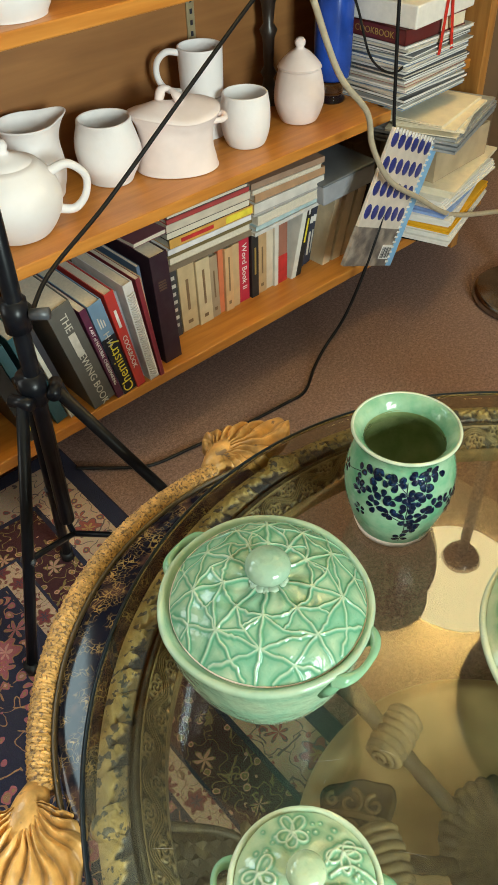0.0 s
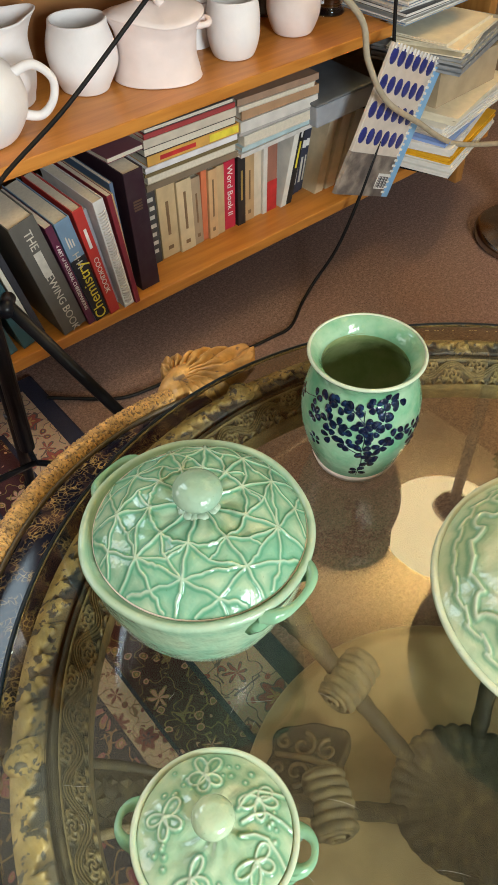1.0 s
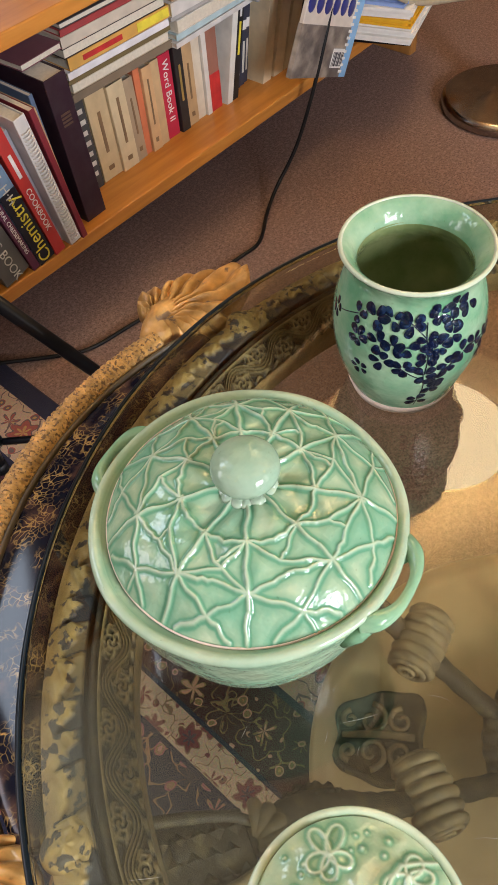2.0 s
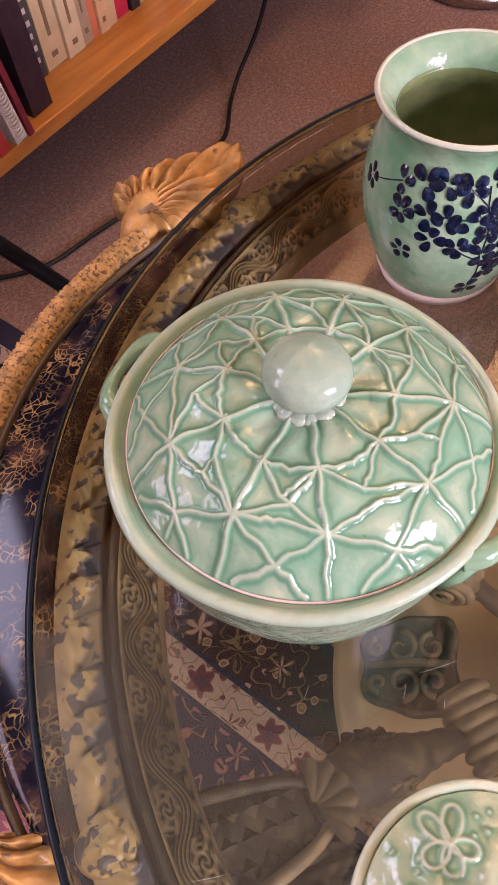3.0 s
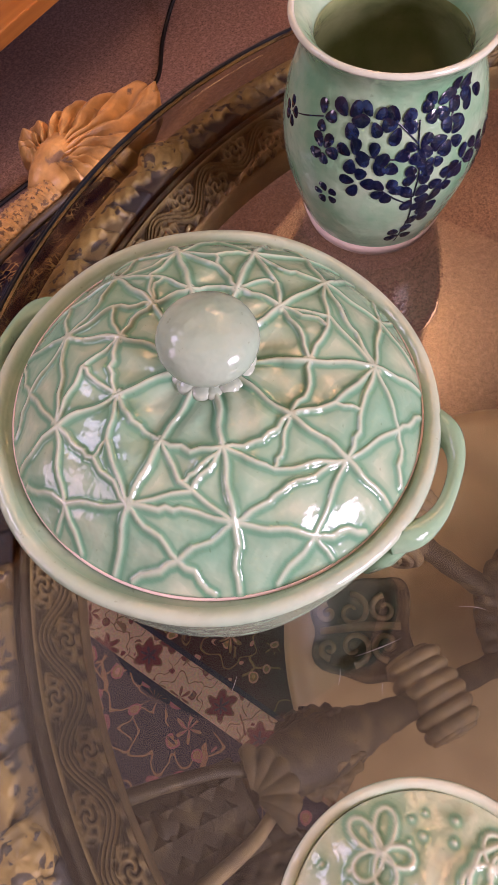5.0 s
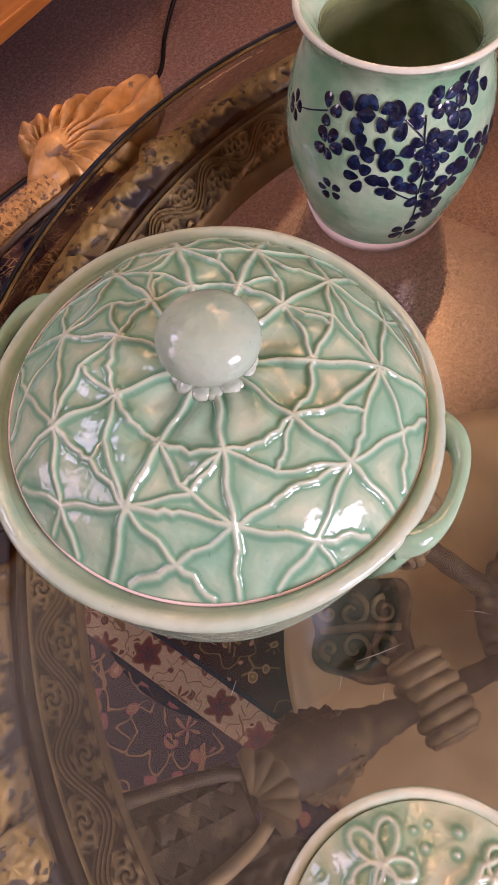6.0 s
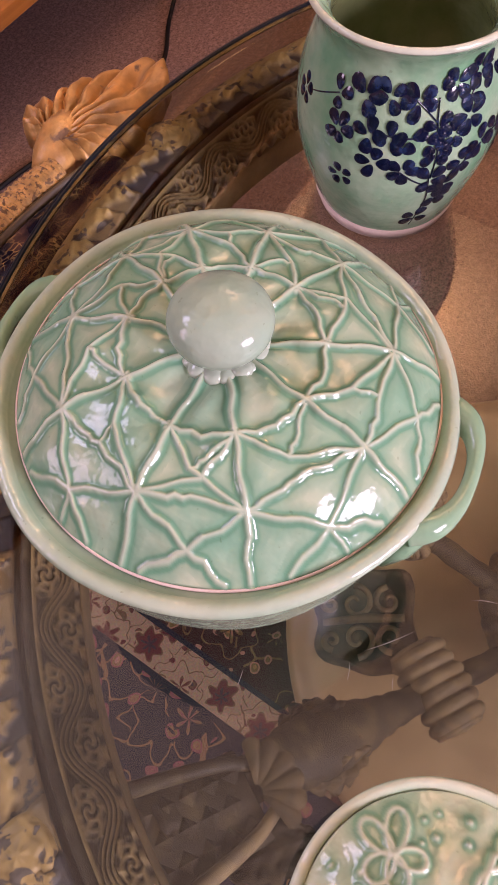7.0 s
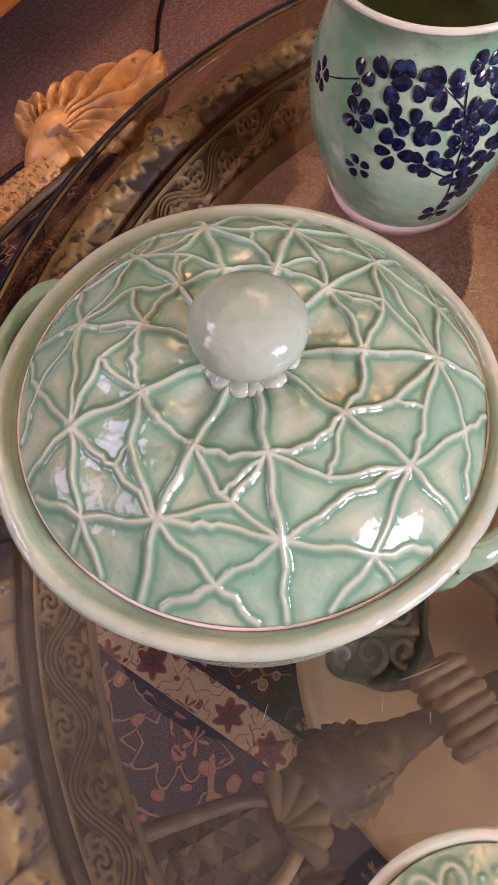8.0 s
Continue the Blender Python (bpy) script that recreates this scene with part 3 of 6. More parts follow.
def ring_relief(line, na, fn):
    """A turned ring along (radius, height) pairs with carved relief: fn(angle, share) gives height and recess as arrays."""
    n = len(line)
    A, S = np.meshgrid(np.linspace(0, 2 * np.pi, na, endpoint=False), np.linspace(0, 1, n), indexing="ij")
    H, deep = fn(A, S)
    R = np.broadcast_to(np.array([p[0] for p in line]), A.shape)
    Z = np.array([p[1] for p in line])[None, :] + H
    verts = np.stack([R * np.cos(A), R * np.sin(A), Z], -1).reshape(-1, 3)
    i, j = np.meshgrid(np.arange(na), np.arange(n - 1), indexing="ij")
    i2 = (i + 1) % na
    faces = np.stack([i * n + j, i * n + j + 1, i2 * n + j + 1, i2 * n + j], -1).reshape(-1, 4)
    me = bpy.data.meshes.new("tmp")
    me.from_pydata(verts.tolist(), [], faces.tolist())
    me.attributes.new("recess", "FLOAT", "POINT").data.foreach_set("value", np.clip(deep, 0, 1).ravel())
    b = bmesh.new()
    b.from_mesh(me)
    bpy.data.meshes.remove(me)
    bmesh.ops.recalc_face_normals(b, faces=b.faces)
    if sum(f.normal.z for f in list(b.faces)[:n * 40]) < 0:
        bmesh.ops.reverse_faces(b, faces=b.faces)
    return b


def leaves(A, S):
    """Overlapping acanthus leaves leaning along the moulding; between their notched tips the gilding is gone."""
    q = A * 108 / (2 * np.pi) + 0.35 * S + 0.14 * np.sin(A * 31)
    i = np.floor(q)
    q = q - i
    size = 0.9 + 0.22 * np.sin(i * 2.3) + 0.10 * np.sin(i * 5.1)
    tip = (0.40 + 0.44 * np.sin(np.pi * q ** 0.65) * size) + 0.055 * np.sin(q * 19 + i)
    out = 1 / (1 + np.exp(-(S - tip) * 46))
    vein = 0.0020 * np.cos((S * 2.0 - q) * 11) * (1 - out) * S
    h = 0.0052 * (1 - q) ** 0.8 * np.minimum(1, q * 8) * S + vein - 0.0050 * out
    edge = np.clip(1 - np.minimum(q, 1 - q) * 16, 0, 1) * (S > 0.35)
    return h * (S < 0.97), np.clip(out * (0.80 + 0.3 * np.sin(i * 1.7)) + 0.6 * edge * (np.sin(i * 3.1) > 0.1), 0, 1)


part("leaf_moulding", ring_relief([(0.5715 - 0.0355 * k / 30, 0.530 + 0.0120 * math.sin(math.pi * (0.10 + 0.55 * k / 30))) for k in range(31)] + [(0.5358, 0.522)], 2376, leaves), M_GOLDIN, table, "gilt leaf moulding worn to dark blue")
part("dark_groove", lathe([(0.5360, 0.530), (0.5350, 0.524), (0.5310, 0.524), (0.5302, 0.534)], 200), mat("dark_groove", (0.03, 0.024, 0.018), 0.5), table)
part("bead", lathe([(0.5302, 0.530), (0.5298, 0.5360), (0.5284, 0.5378), (0.5262, 0.5378), (0.5240, 0.5352), (0.5222, 0.530)], 300), M_PED, table, "plain rounded gilt bead")


def vine(A, S):
    """Running vine of parallel ribs with curled leaves in its bends, on the sloped inner band."""
    u = A * 42
    c = 0.5 + 0.27 * np.sin(u)
    d = (S - c) / np.sqrt(1 + (0.55 * np.cos(u)) ** 2)
    h = np.exp(-(d / 0.19) ** 4) * (0.5 + 0.5 * np.cos(d * 66))
    q = (u / (2 * np.pi)) % 1.0
    for cen, side in ((0.25, 0.30), (0.75, 0.70)):
        dx, dy = (q - cen) * 2.0, S - side
        rr, an = np.hypot(dx, dy), np.arctan2(dy, dx)
        curl = (0.5 + 0.5 * np.cos(rr * 40 - 2 * an)) * (1 - rr * 0.9)
        frond = 0.85 * (0.5 + 0.5 * np.cos(an * 6 + rr * 12)) * (rr > 0.17)
        h = np.where((rr < 0.44) & (np.abs(d) > 0.15), np.maximum(h, np.maximum(curl, frond)), h)
    inside = (S > 0.07) & (S < 0.88)
    h = np.where(inside, h, np.where(S < 0.5, 0.9, 0.5 + 0.5 * np.sin(A * 190)))
    # the lower the carving, the darker its colour
    return 0.0062 * h, np.clip(1.05 - 1.25 * h, 0, 0.95)


part("carved_band", ring_relief([(0.5222 - 0.0262 * k / 40, 0.532 - 0.024 * (k / 40) ** 1.3) for k in range(41)], 3000, vine), M_GOLDDK, table, "carved vine-scroll band in dark aged gilt")
part("inner_wall", lathe([(0.4958, 0.5085), (0.4950, 0.480), (0.515, 0.478)], 200), M_GOLDDK, table)
part("apron", lathe([(0.550, 0.52), (0.5155, 0.478), (0.532, 0.462), (0.555, 0.465), (0.566, 0.490), (0.567, 0.528)], 200), M_GOLDDK, table)


def fan_radius(phi):
    """Length of the fan leaf towards each direction, in degrees from the rim's tangent; long at its curled tip."""
    marks = ((-70, 0.034), (-48, 0.066), (-30, 0.098), (-10, 0.160), (6, 0.126), (34, 0.082), (66, 0.052))
    for (a0, r0), (a1, r1) in zip(marks, marks[1:]):
        if phi <= a1:
            t = (phi - a0) / (a1 - a0)
            t = t * t * (3 - 2 * t)
            return r0 + (r1 - r0) * t
    return marks[-1][1]


def shell_bm():
    """A carved leaf fanning out of the rope's end: x along the rim, y outwards."""
    b = bmesh.new()
    lay = b.verts.layers.float.new("recess")
    nu, nv = 150, 30
    grid = []
    for i in range(nu + 1):
        phi = -70 + 136 * i / nu
        q = (phi + 70) / 10.0 + 0.25 * math.sin(phi * 0.07)
        wave = abs((q % 1.0) - 0.5) * 2
        rib = 1 - wave ** 1.4
        R = fan_radius(phi) * (0.97 + 0.03 * math.sqrt(rib))
        row = []
        for j in range(nv + 1):
            v = j / nv
            bend = radians(phi + 16 * v * math.sin(radians(phi * 2)) + 3 * math.sin(v * 9 + q))
            x, y = R * v * math.cos(bend) - 0.012, R * v * math.sin(bend)
            z = 0.021 * math.sin(math.pi * (0.30 + 0.52 * v)) + 0.0105 * (rib - 0.5) * min(1, 2.6 * v) + 0.0012 * math.sin(v * 23 + q * 5)
            z += 0.016 * max(0.0, v - 0.80) * 5 * max(0.0, 1 - abs(phi + 10) / 16) - 0.010 * max(0.0, v - 0.86) * 7 * (abs(phi + 10) > 16)
            if y < -0.040:
                z = min(z, 0.022)
            vert = b.verts.new((x, y, z))
            # grooves between the ribs take the darker brown
            vert[lay] = max(0.0, (0.32 - rib) / 0.32) * min(1, 2 * v) * 0.85
            row.append(vert)
        grid.append(row)
    for p, q in zip(grid, grid[1:]):
        for j in range(nv):
            b.faces.new((p[j], q[j], q[j + 1], p[j + 1]))
    ext = bmesh.ops.extrude_face_region(b, geom=list(b.faces))
    for v in ext["geom"]:
        if isinstance(v, bmesh.types.BMVert):
            v.co.z = min(v.co.z - 0.012, -0.010)
    bmesh.ops.recalc_face_normals(b, faces=b.faces)
    # swollen throat where the rope enters
    tube([(-0.036, -0.004, 0.001), (-0.018, 0.0, 0.004), (0.004, 0.006, 0.006), (0.026, 0.010, 0.003), (0.044, 0.010, -0.004)], lambda t: 0.0165 + 0.007 * math.sin(math.pi * t), 16, bm=b)
    return b


for a in LOBES:
    for end, flip in ((ROPE0, -1), (ROPE1, 1)):
        ang = a + LOBE * end
        ob = part("leaf_fan", shell_bm(), M_GOLD, table, "carved gilt acanthus leaf at the rope's end")
        along, outw = Vector((-math.sin(ang), math.cos(ang), 0)) * flip, Vector((math.cos(ang), math.sin(ang), 0))
        frame_m = Matrix(((along.x, outw.x, 0, 0.646 * outw.x), (along.y, outw.y, 0, 0.646 * outw.y), (0, 0, 1, 0.521), (0, 0, 0, 1)))
        if flip > 0:
            ob.data.flip_normals()
        ob.data.transform(frame_m @ Matrix.Translation((0.028, -0.001, 0)) @ Matrix.Diagonal((0.88, 0.92, 1.05, 1)))
for a in SHELLS:
    # gilt boss with a worn blue flower on the moulding beside each shell
    boss = part("rosette", lathe([(0, 0.0075), (0.004, 0.0080), (0.006, 0.0060), (0.009, 0.0062), (0.012, 0.0050), (0.014, 0.0015), (0.0165, 0.0025), (0.019, 0.0005), (0.022, -0.008), (0, -0.010)], 48, wob=lambda t, r, z: (0.0014 * math.cos(t * 6) if 0.003 < r < 0.017 else 0.0012 * math.cos(t * 3), 0)), M_GOLDIN, table, "gilt rosette boss")
    boss.matrix_local = Matrix.Translation((0.556 * math.cos(a), 0.556 * math.sin(a), 0.5415)) @ pose(0, 0, 0, 0, 0, math.degrees(a))

# base: round tan plinth, turned column and three carved arms with ribbed drums
M_TAN = mat("tan_lacquer", (0.52, 0.38, 0.20), 0.4, var=0.15, scale=9, bump=0.15, bscale=60, second=(0.30, 0.20, 0.10), sec_scale=14, sec_amount=0.5)
pl_ = part("plinth", lathe([(0, 0.010), (0.325, 0.010), (0.337, 0.016), (0.338, 0.050), (0.330, 0.058), (0.322, 0.060), (0.318, 0.068), (0.300, 0.072), (0, 0.072)], 120), M_TAN, table, "round tan lacquered plinth with a stepped edge")
part("column", lathe([(0, 0.0725), (0.085, 0.0725), (0.080, 0.080), (0.078, 0.095), (0.095, 0.108), (0.108, 0.122), (0.112, 0.134), (0.104, 0.142), (0.088, 0.138), (0.080, 0.132), (0, 0.130)], 192, wob=lambda a, r, z: (0.0035 * abs(math.sin(a * 16)) * (r > 0.09), 0.004 * abs(math.sin(a * 16)) * (r > 0.082))), M_PED, table, "dark low pedestal boss with a gadrooned rim")


def leaf_bm(length, width, ribs):
    """A curled acanthus leaf: x along, y across, rising and rolling over at its tip."""
    b = bmesh.new()
    grid = []
    for i in range(31):
        u = i / 30
        w = width * (0.25 + math.sin(math.pi * min(1, u * 0.9 + 0.08))) * (1 + 0.14 * math.sin(u * 34))
        row = []
        for j in range(17):
            v = -1 + j / 8
            z = 0.35 * length * math.sin(u * 2.4) * 0.5 - 0.010 * v * v + 0.004 * math.cos(v * ribs) + 0.002 * math.sin(u * 30 + abs(v) * 6)
            row.append(b.verts.new((length * (u - 0.10 * max(0, u - 0.75) * 4), w * v, z)))
        grid.append(row)
    for p, q in zip(grid, grid[1:]):
        for j in range(16):
            b.faces.new((p[j], q[j], q[j + 1], p[j + 1]))
    bmesh.ops.solidify(b, geom=list(b.faces), thickness=0.006)
    bmesh.ops.recalc_face_normals(b, faces=b.faces)
    return b


for k in range(6):
    a = radians((101, 150)[k % 2] + 120 * (k // 2))
    turn = pose(0, 0, 0, 0, 0, math.degrees(a))
    arm = part("arm", tube(smooth_line([(0.492, 0, 0.452), (0.46, 0, 0.425), (0.40, 0, 0.385), (0.34, 0, 0.340), (0.28, 0, 0.285), (0.20, 0, 0.215), (0.10, 0, 0.135)], 8), lambda t: 0.0135 + 0.016 * math.exp(-((t - 0.46) / 0.16) ** 2) + 0.0012 * math.sin(t * 120), 18, squash=0.8), M_PED, table, "dark carved arm")
    arm.matrix_local = turn
    # bracket under the rim: two rails with a diamond-carved board between them
    slope = pose(0, 0, 0, 0, -24, 0)
    place = Matrix.Translation((0.462, 0.012, 0.444))
    bd = part("board", box_bm(-0.045, -0.034, -0.007, 0.050, 0.034, 0.0, 0.002, 1), M_PED, arm, "dark carved board")
    bd.matrix_local = place @ slope
    dm = bmesh.new()
    for i in range(5):
        for j in range(3):
            x0, y0 = -0.034 + 0.018 * i + 0.009 * (j % 2), -0.019 + 0.019 * j
            top = dm.verts.new((x0, y0, 0.0065))
            rim = [dm.verts.new((x0 + dx, y0 + dy, -0.0005)) for dx, dy in ((0.0085, 0), (0, 0.009), (-0.0085, 0), (0, -0.009))]
            for q in range(4):
                dm.faces.new((rim[q], rim[(q + 1) % 4], top))
    part("diamond_carving", dm, M_PED, bd, "worn diamond carving", smooth=False)
    # side > 0 gets the pale gilt, the other rail the dark one
    for side in (-1, 1):
        part("rail", tube(smooth_line([(0.052, side * 0.040, 0.004), (0.01, side * 0.034, 0.007), (-0.030, side * 0.026, 0.006), (-0.062, side * 0.013, -0.002)], 6), lambda t: 0.0062 - 0.0015 * t, 10, squash=0.9), M_PALE if side > 0 else M_PED, bd, "worn gilt side rail, pale on one side and dark on the other")
    # the arm rolls up into a ribbed volute, its ends spiralled
    ribs = [(0.031 + 0.0062 * abs(math.sin(q * math.pi / 8)) ** 0.6 - 0.004 * abs(q - 24) / 24, -0.047 + 0.094 * q / 48) for q in range(49)]
    drum = part("ribbed_volute", lathe([(0.0, -0.046), (0.026, -0.046)] + ribs + [(0.026, 0.046), (0, 0.046)], 56, wob=lambda a, r, z: (0.0010 * math.cos(a * 7 + z * 90) * (r > 0.02), 0)), M_PALE, arm, "ribbed volute at the arm's end")
    drum.matrix_local = Matrix.Translation((0.218, 0, 0.246)) @ pose(0, 0, 0, 90, 0, 0) @ Matrix.Diagonal((0.9, 0.9, 0.88, 1))
    for side in (-1, 1):
        curl = [((0.027 - 0.0021 * w) * math.cos(w), (0.027 - 0.0021 * w) * math.sin(w), side * (0.046 + 0.0004 * w)) for w in (q * 0.35 for q in range(35))]
        part("spiral", tube(curl, lambda t: 0.0048 * (1 - 0.35 * t), 8), M_PALE, drum, "spiral end")
    # leaf pair: one in the pale gilt, one in the dark
    for side in (-1, 1):
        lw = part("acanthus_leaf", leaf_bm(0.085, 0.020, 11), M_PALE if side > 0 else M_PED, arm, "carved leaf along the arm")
        lw.matrix_local = Matrix.Translation((0.385, side * 0.014, 0.378)) @ pose(0, 0, 0, 0, 0, 180) @ pose(0, 0, 0, side * 24, 38, 0)
    # fluted scallop at the bracket's end and ruffled leaves under it
    sc = bmesh.new()
    grid = []
    for i in range(49):
        an = radians(-78 + 156 * i / 48)
        fl = abs(math.sin(i * math.pi / 8)) ** 0.7
        grid.append([sc.verts.new((-(0.006 + 0.036 * v) * (1 + 0.10 * fl * v) * math.cos(an) * 0.9, (0.006 + 0.036 * v) * (1 + 0.10 * fl * v) * math.sin(an), 0.012 * math.sin(math.pi * 0.75 * v + 0.25) + 0.0060 * fl * v)) for v in (j / 10 for j in range(11))])
    for p, q in zip(grid, grid[1:]):
        for j in range(10):
            sc.faces.new((p[j], q[j], q[j + 1], p[j + 1]))
    bmesh.ops.solidify(sc, geom=list(sc.faces), thickness=0.005)
    bmesh.ops.recalc_face_normals(sc, faces=sc.faces)
    scal = part("scallop", sc, M_PALE, arm, "fluted scallop leaf")
    scal.matrix_local = Matrix.Translation((0.420, 0.012, 0.428)) @ pose(0, 0, 0, 0, -8, 4) @ Matrix.Diagonal((0.85, 0.8, 0.7, 1))
    lf = part("acanthus_leaf", leaf_bm(0.075, 0.017, 9), M_PED, arm, "ruffled carved leaf")
    lf.matrix_local = Matrix.Translation((0.462, 0.047, 0.415)) @ pose(0, 0, 0, 0, 0, 172)
    if k % 2 == 0:
        continue
    a2 = a - radians(28)
    pq = bmesh.new()
    ring = []
    for w in range(48):
        t = 2 * math.pi * w / 48
        q = 0.060 * (abs(math.cos(t)) ** 5 + abs(math.sin(t)) ** 5) ** -0.2 * (1 + 0.05 * math.cos(6 * t))
        ring.append((q * math.cos(t) * (1 - 3.0 * q * math.sin(t)), q * math.sin(t)))
    tiers = [[pq.verts.new((x * f, y * f, z)) for x, y in ring] for f, z in ((1.0, -0.008), (1.0, 0.004), (0.96, 0.009), (0.90, 0.009), (0.86, 0.004))]
    for p, q in zip(tiers, tiers[1:]):
        for w in range(48):
            pq.faces.new((p[w], p[(w + 1) % 48], q[(w + 1) % 48], q[w]))
    pq.faces.new(tiers[-1])
    bmesh.ops.recalc_face_normals(pq, faces=pq.faces)
    plq = part("plaque", pq, M_PED, table, "dark carved plaque")
    plq.matrix_local = Matrix.Translation((0.243 * math.cos(a2), 0.243 * math.sin(a2), 0.100)) @ pose(0, 0, 0, 0, 0, math.degrees(a2) - 90) @ pose(0, 0, 0, -12, 0, 0)
    pc = bmesh.new()
    for sx in (-1, 1):
        for cy, r0, dr in ((-0.030, 0.018, 1), (0.010, 0.022, -1), (0.040, 0.012, 1)):
            tube([(sx * (0.022 + r0 * (1 - w / 9) * math.cos(w * dr)), cy + r0 * (1 - w / 9) * math.sin(w * dr), 0.009) for w in (q * 0.35 for q in range(22))], lambda t: 0.0042 * (1 - 0.5 * t), 7, bm=pc)
    tube([(0, -0.048, 0.009), (0.002, 0, 0.013), (0, 0.050, 0.009)], lambda t: 0.006 * (1 - 0.5 * abs(t - 0.4)), 8, bm=pc)
    part("plaque_scroll", pc, M_PALE, plq, "pale scrollwork").matrix_local = pose(0, 0, -0.004)

# ---- pottery on the table ----
def relief_lid(fn, rmax, threads, dots, tail, nr=120, na=400, rough=0.0):
    """A turned lid whose top carries clay threads [(points, half width)] and dots [(x, y, radius)] as raised, softly filleted relief."""
    rr = np.concatenate([[0.0], np.linspace(rmax / nr, rmax, nr)])
    aa = np.linspace(0, 2 * np.pi, na, endpoint=False)
    R, A = np.meshgrid(rr[1:], aa, indexing="ij")
    X, Y = (R * np.cos(A)).ravel(), (R * np.sin(A)).ravel()
    H, NEAR = np.zeros_like(X), np.full_like(X, 9.0)
    for pts, w in threads:
        for (x0, y0), (x1, y1) in zip(pts, pts[1:]):
            m = 4 * w
            k = np.nonzero((X > min(x0, x1) - m) & (X < max(x0, x1) + m) & (Y > min(y0, y1) - m) & (Y < max(y0, y1) + m))[0]
            if not len(k):
                continue
            dx, dy = x1 - x0, y1 - y0
            t = np.clip(((X[k] - x0) * dx + (Y[k] - y0) * dy) / (dx * dx + dy * dy + 1e-12), 0, 1)
            d = np.hypot(X[k] - x0 - t * dx, Y[k] - y0 - t * dy)
            H[k] = np.maximum(H[k], 1.3 * w * np.exp(-(d / w) ** 2.4))
            NEAR[k] = np.minimum(NEAR[k], d / w)
    for x, y, r in dots:
        d = np.hypot(X - x, Y - y)
        H = np.maximum(H, 1.1 * r * np.exp(-(d / r) ** 2.6))
        NEAR = np.minimum(NEAR, d / r)
    base = np.array([fn(q) for q in rr])
    wave = 0.0011 * np.sin(3 * A + 60 * R) + 0.0008 * np.sin(7 * A - 110 * R) + 0.0005 * np.sin(13 * A + 190 * R)
    Z = np.repeat(base[1:], na) + H + wave.ravel()
    verts = [(0, 0, float(base[0]))] + list(zip(X.tolist(), Y.tolist(), Z.tolist()))
    faces = [(0, 1 + i, 1 + (i + 1) % na) for i in range(na)]
    for j in range(nr - 1):
        o = 1 + j * na
        for i in range(na):
            k = (i + 1) % na
            faces.append((o + i, o + na + i, o + na + k, o + k))
    last = 1 + (nr - 1) * na
    for r, z in tail:
        n0 = len(verts)
        verts += [(r * math.cos(a), r * math.sin(a), z) for a in aa]
        for i in range(na):
            k = (i + 1) % na
            faces.append((last + i, n0 + i, n0 + k, last + k))
        last = n0
    b = bmesh.new()
    me = bpy.data.meshes.new("tmp")
    me.from_pydata(verts, [], faces)
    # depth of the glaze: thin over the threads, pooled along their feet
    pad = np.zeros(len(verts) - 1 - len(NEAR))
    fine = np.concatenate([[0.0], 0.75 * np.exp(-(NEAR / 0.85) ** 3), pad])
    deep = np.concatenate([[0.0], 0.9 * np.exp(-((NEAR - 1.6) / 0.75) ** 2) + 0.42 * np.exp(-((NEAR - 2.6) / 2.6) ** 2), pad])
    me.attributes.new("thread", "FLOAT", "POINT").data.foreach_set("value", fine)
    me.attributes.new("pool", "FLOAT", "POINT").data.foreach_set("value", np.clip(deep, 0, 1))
    b.from_mesh(me)
    bpy.data.meshes.remove(me)
    bmesh.ops.recalc_face_normals(b, faces=b.faces)
    return b


def handle(parent, mtl, a, r0, z, w, out, thick):
    """A loop handle standing off the side at angle a."""
    pts = smooth_line([(r0 - 0.005, -w, z - 0.004), (r0 + out * 0.50, -w * 0.80, z - 0.001), (r0 + out, -w * 0.34, z), (r0 + out, w * 0.34, z), (r0 + out * 0.50, w * 0.80, z - 0.001), (r0 - 0.005, w, z - 0.004)], 8)
    b = tube(pts, lambda t: thick * (1 + 0.35 * math.cos(2 * math.pi * t)), 14, squash=1.25)
    for s in (-1, 1):
        tube([(r0 - 0.001, s * w * 0.78, z - 0.002), (r0 + 0.001, s * w * 0.98, z - 0.007), (r0 - 0.004, s * w * 1.16, z - 0.015), (r0 - 0.012, s * w * 1.28, z - 0.026)], lambda t: thick * (1.35 - 0.8 * t) * (1 + 0.15 * math.sin(t * 14)), 12, bm=b, squash=1.5)
    ob = part("handle", b, mtl, parent, "pulled loop handle")
    ob.matrix_local = pose(0, 0, 0, 0, 0, math.degrees(a))
    return ob


CAS = (0.443, 0.441)
cas = empty("casserole_dish", pose(*CAS, GZ), "celadon-green glazed stoneware casserole with lattice-patterned lid", "casserole")
CZ = 1.077
bowl_prof = [(0, 0.004), (0.060, 0.004), (0.064, 0.0), (0.072, 0.0), (0.076, 0.006), (0.090, 0.026), (0.103, 0.055), (0.111, 0.085), (0.115, 0.112), (0.118, 0.124), (0.1195, 0.1295), (0.1180, 0.1325), (0.1140, 0.1328), (0.1110, 0.1305), (0.1100, 0.1285), (0.100, 0.1268), (0.098, 0.11), (0.09, 0.05), (0.06, 0.02), (0, 0.014)]
bwl = part("bowl", lathe([(r * 1.006, z * CZ) for r, z in bowl_prof], 128, wob=lambda a, r, z: (0.0007 * math.sin(3 * a + z * 40) + 0.0004 * math.sin(7 * a), 0.0006 * math.sin(2 * a))), M_CELR, cas)
bwl.location = (-0.003, 0.001, 0)
HA = radians(-80)
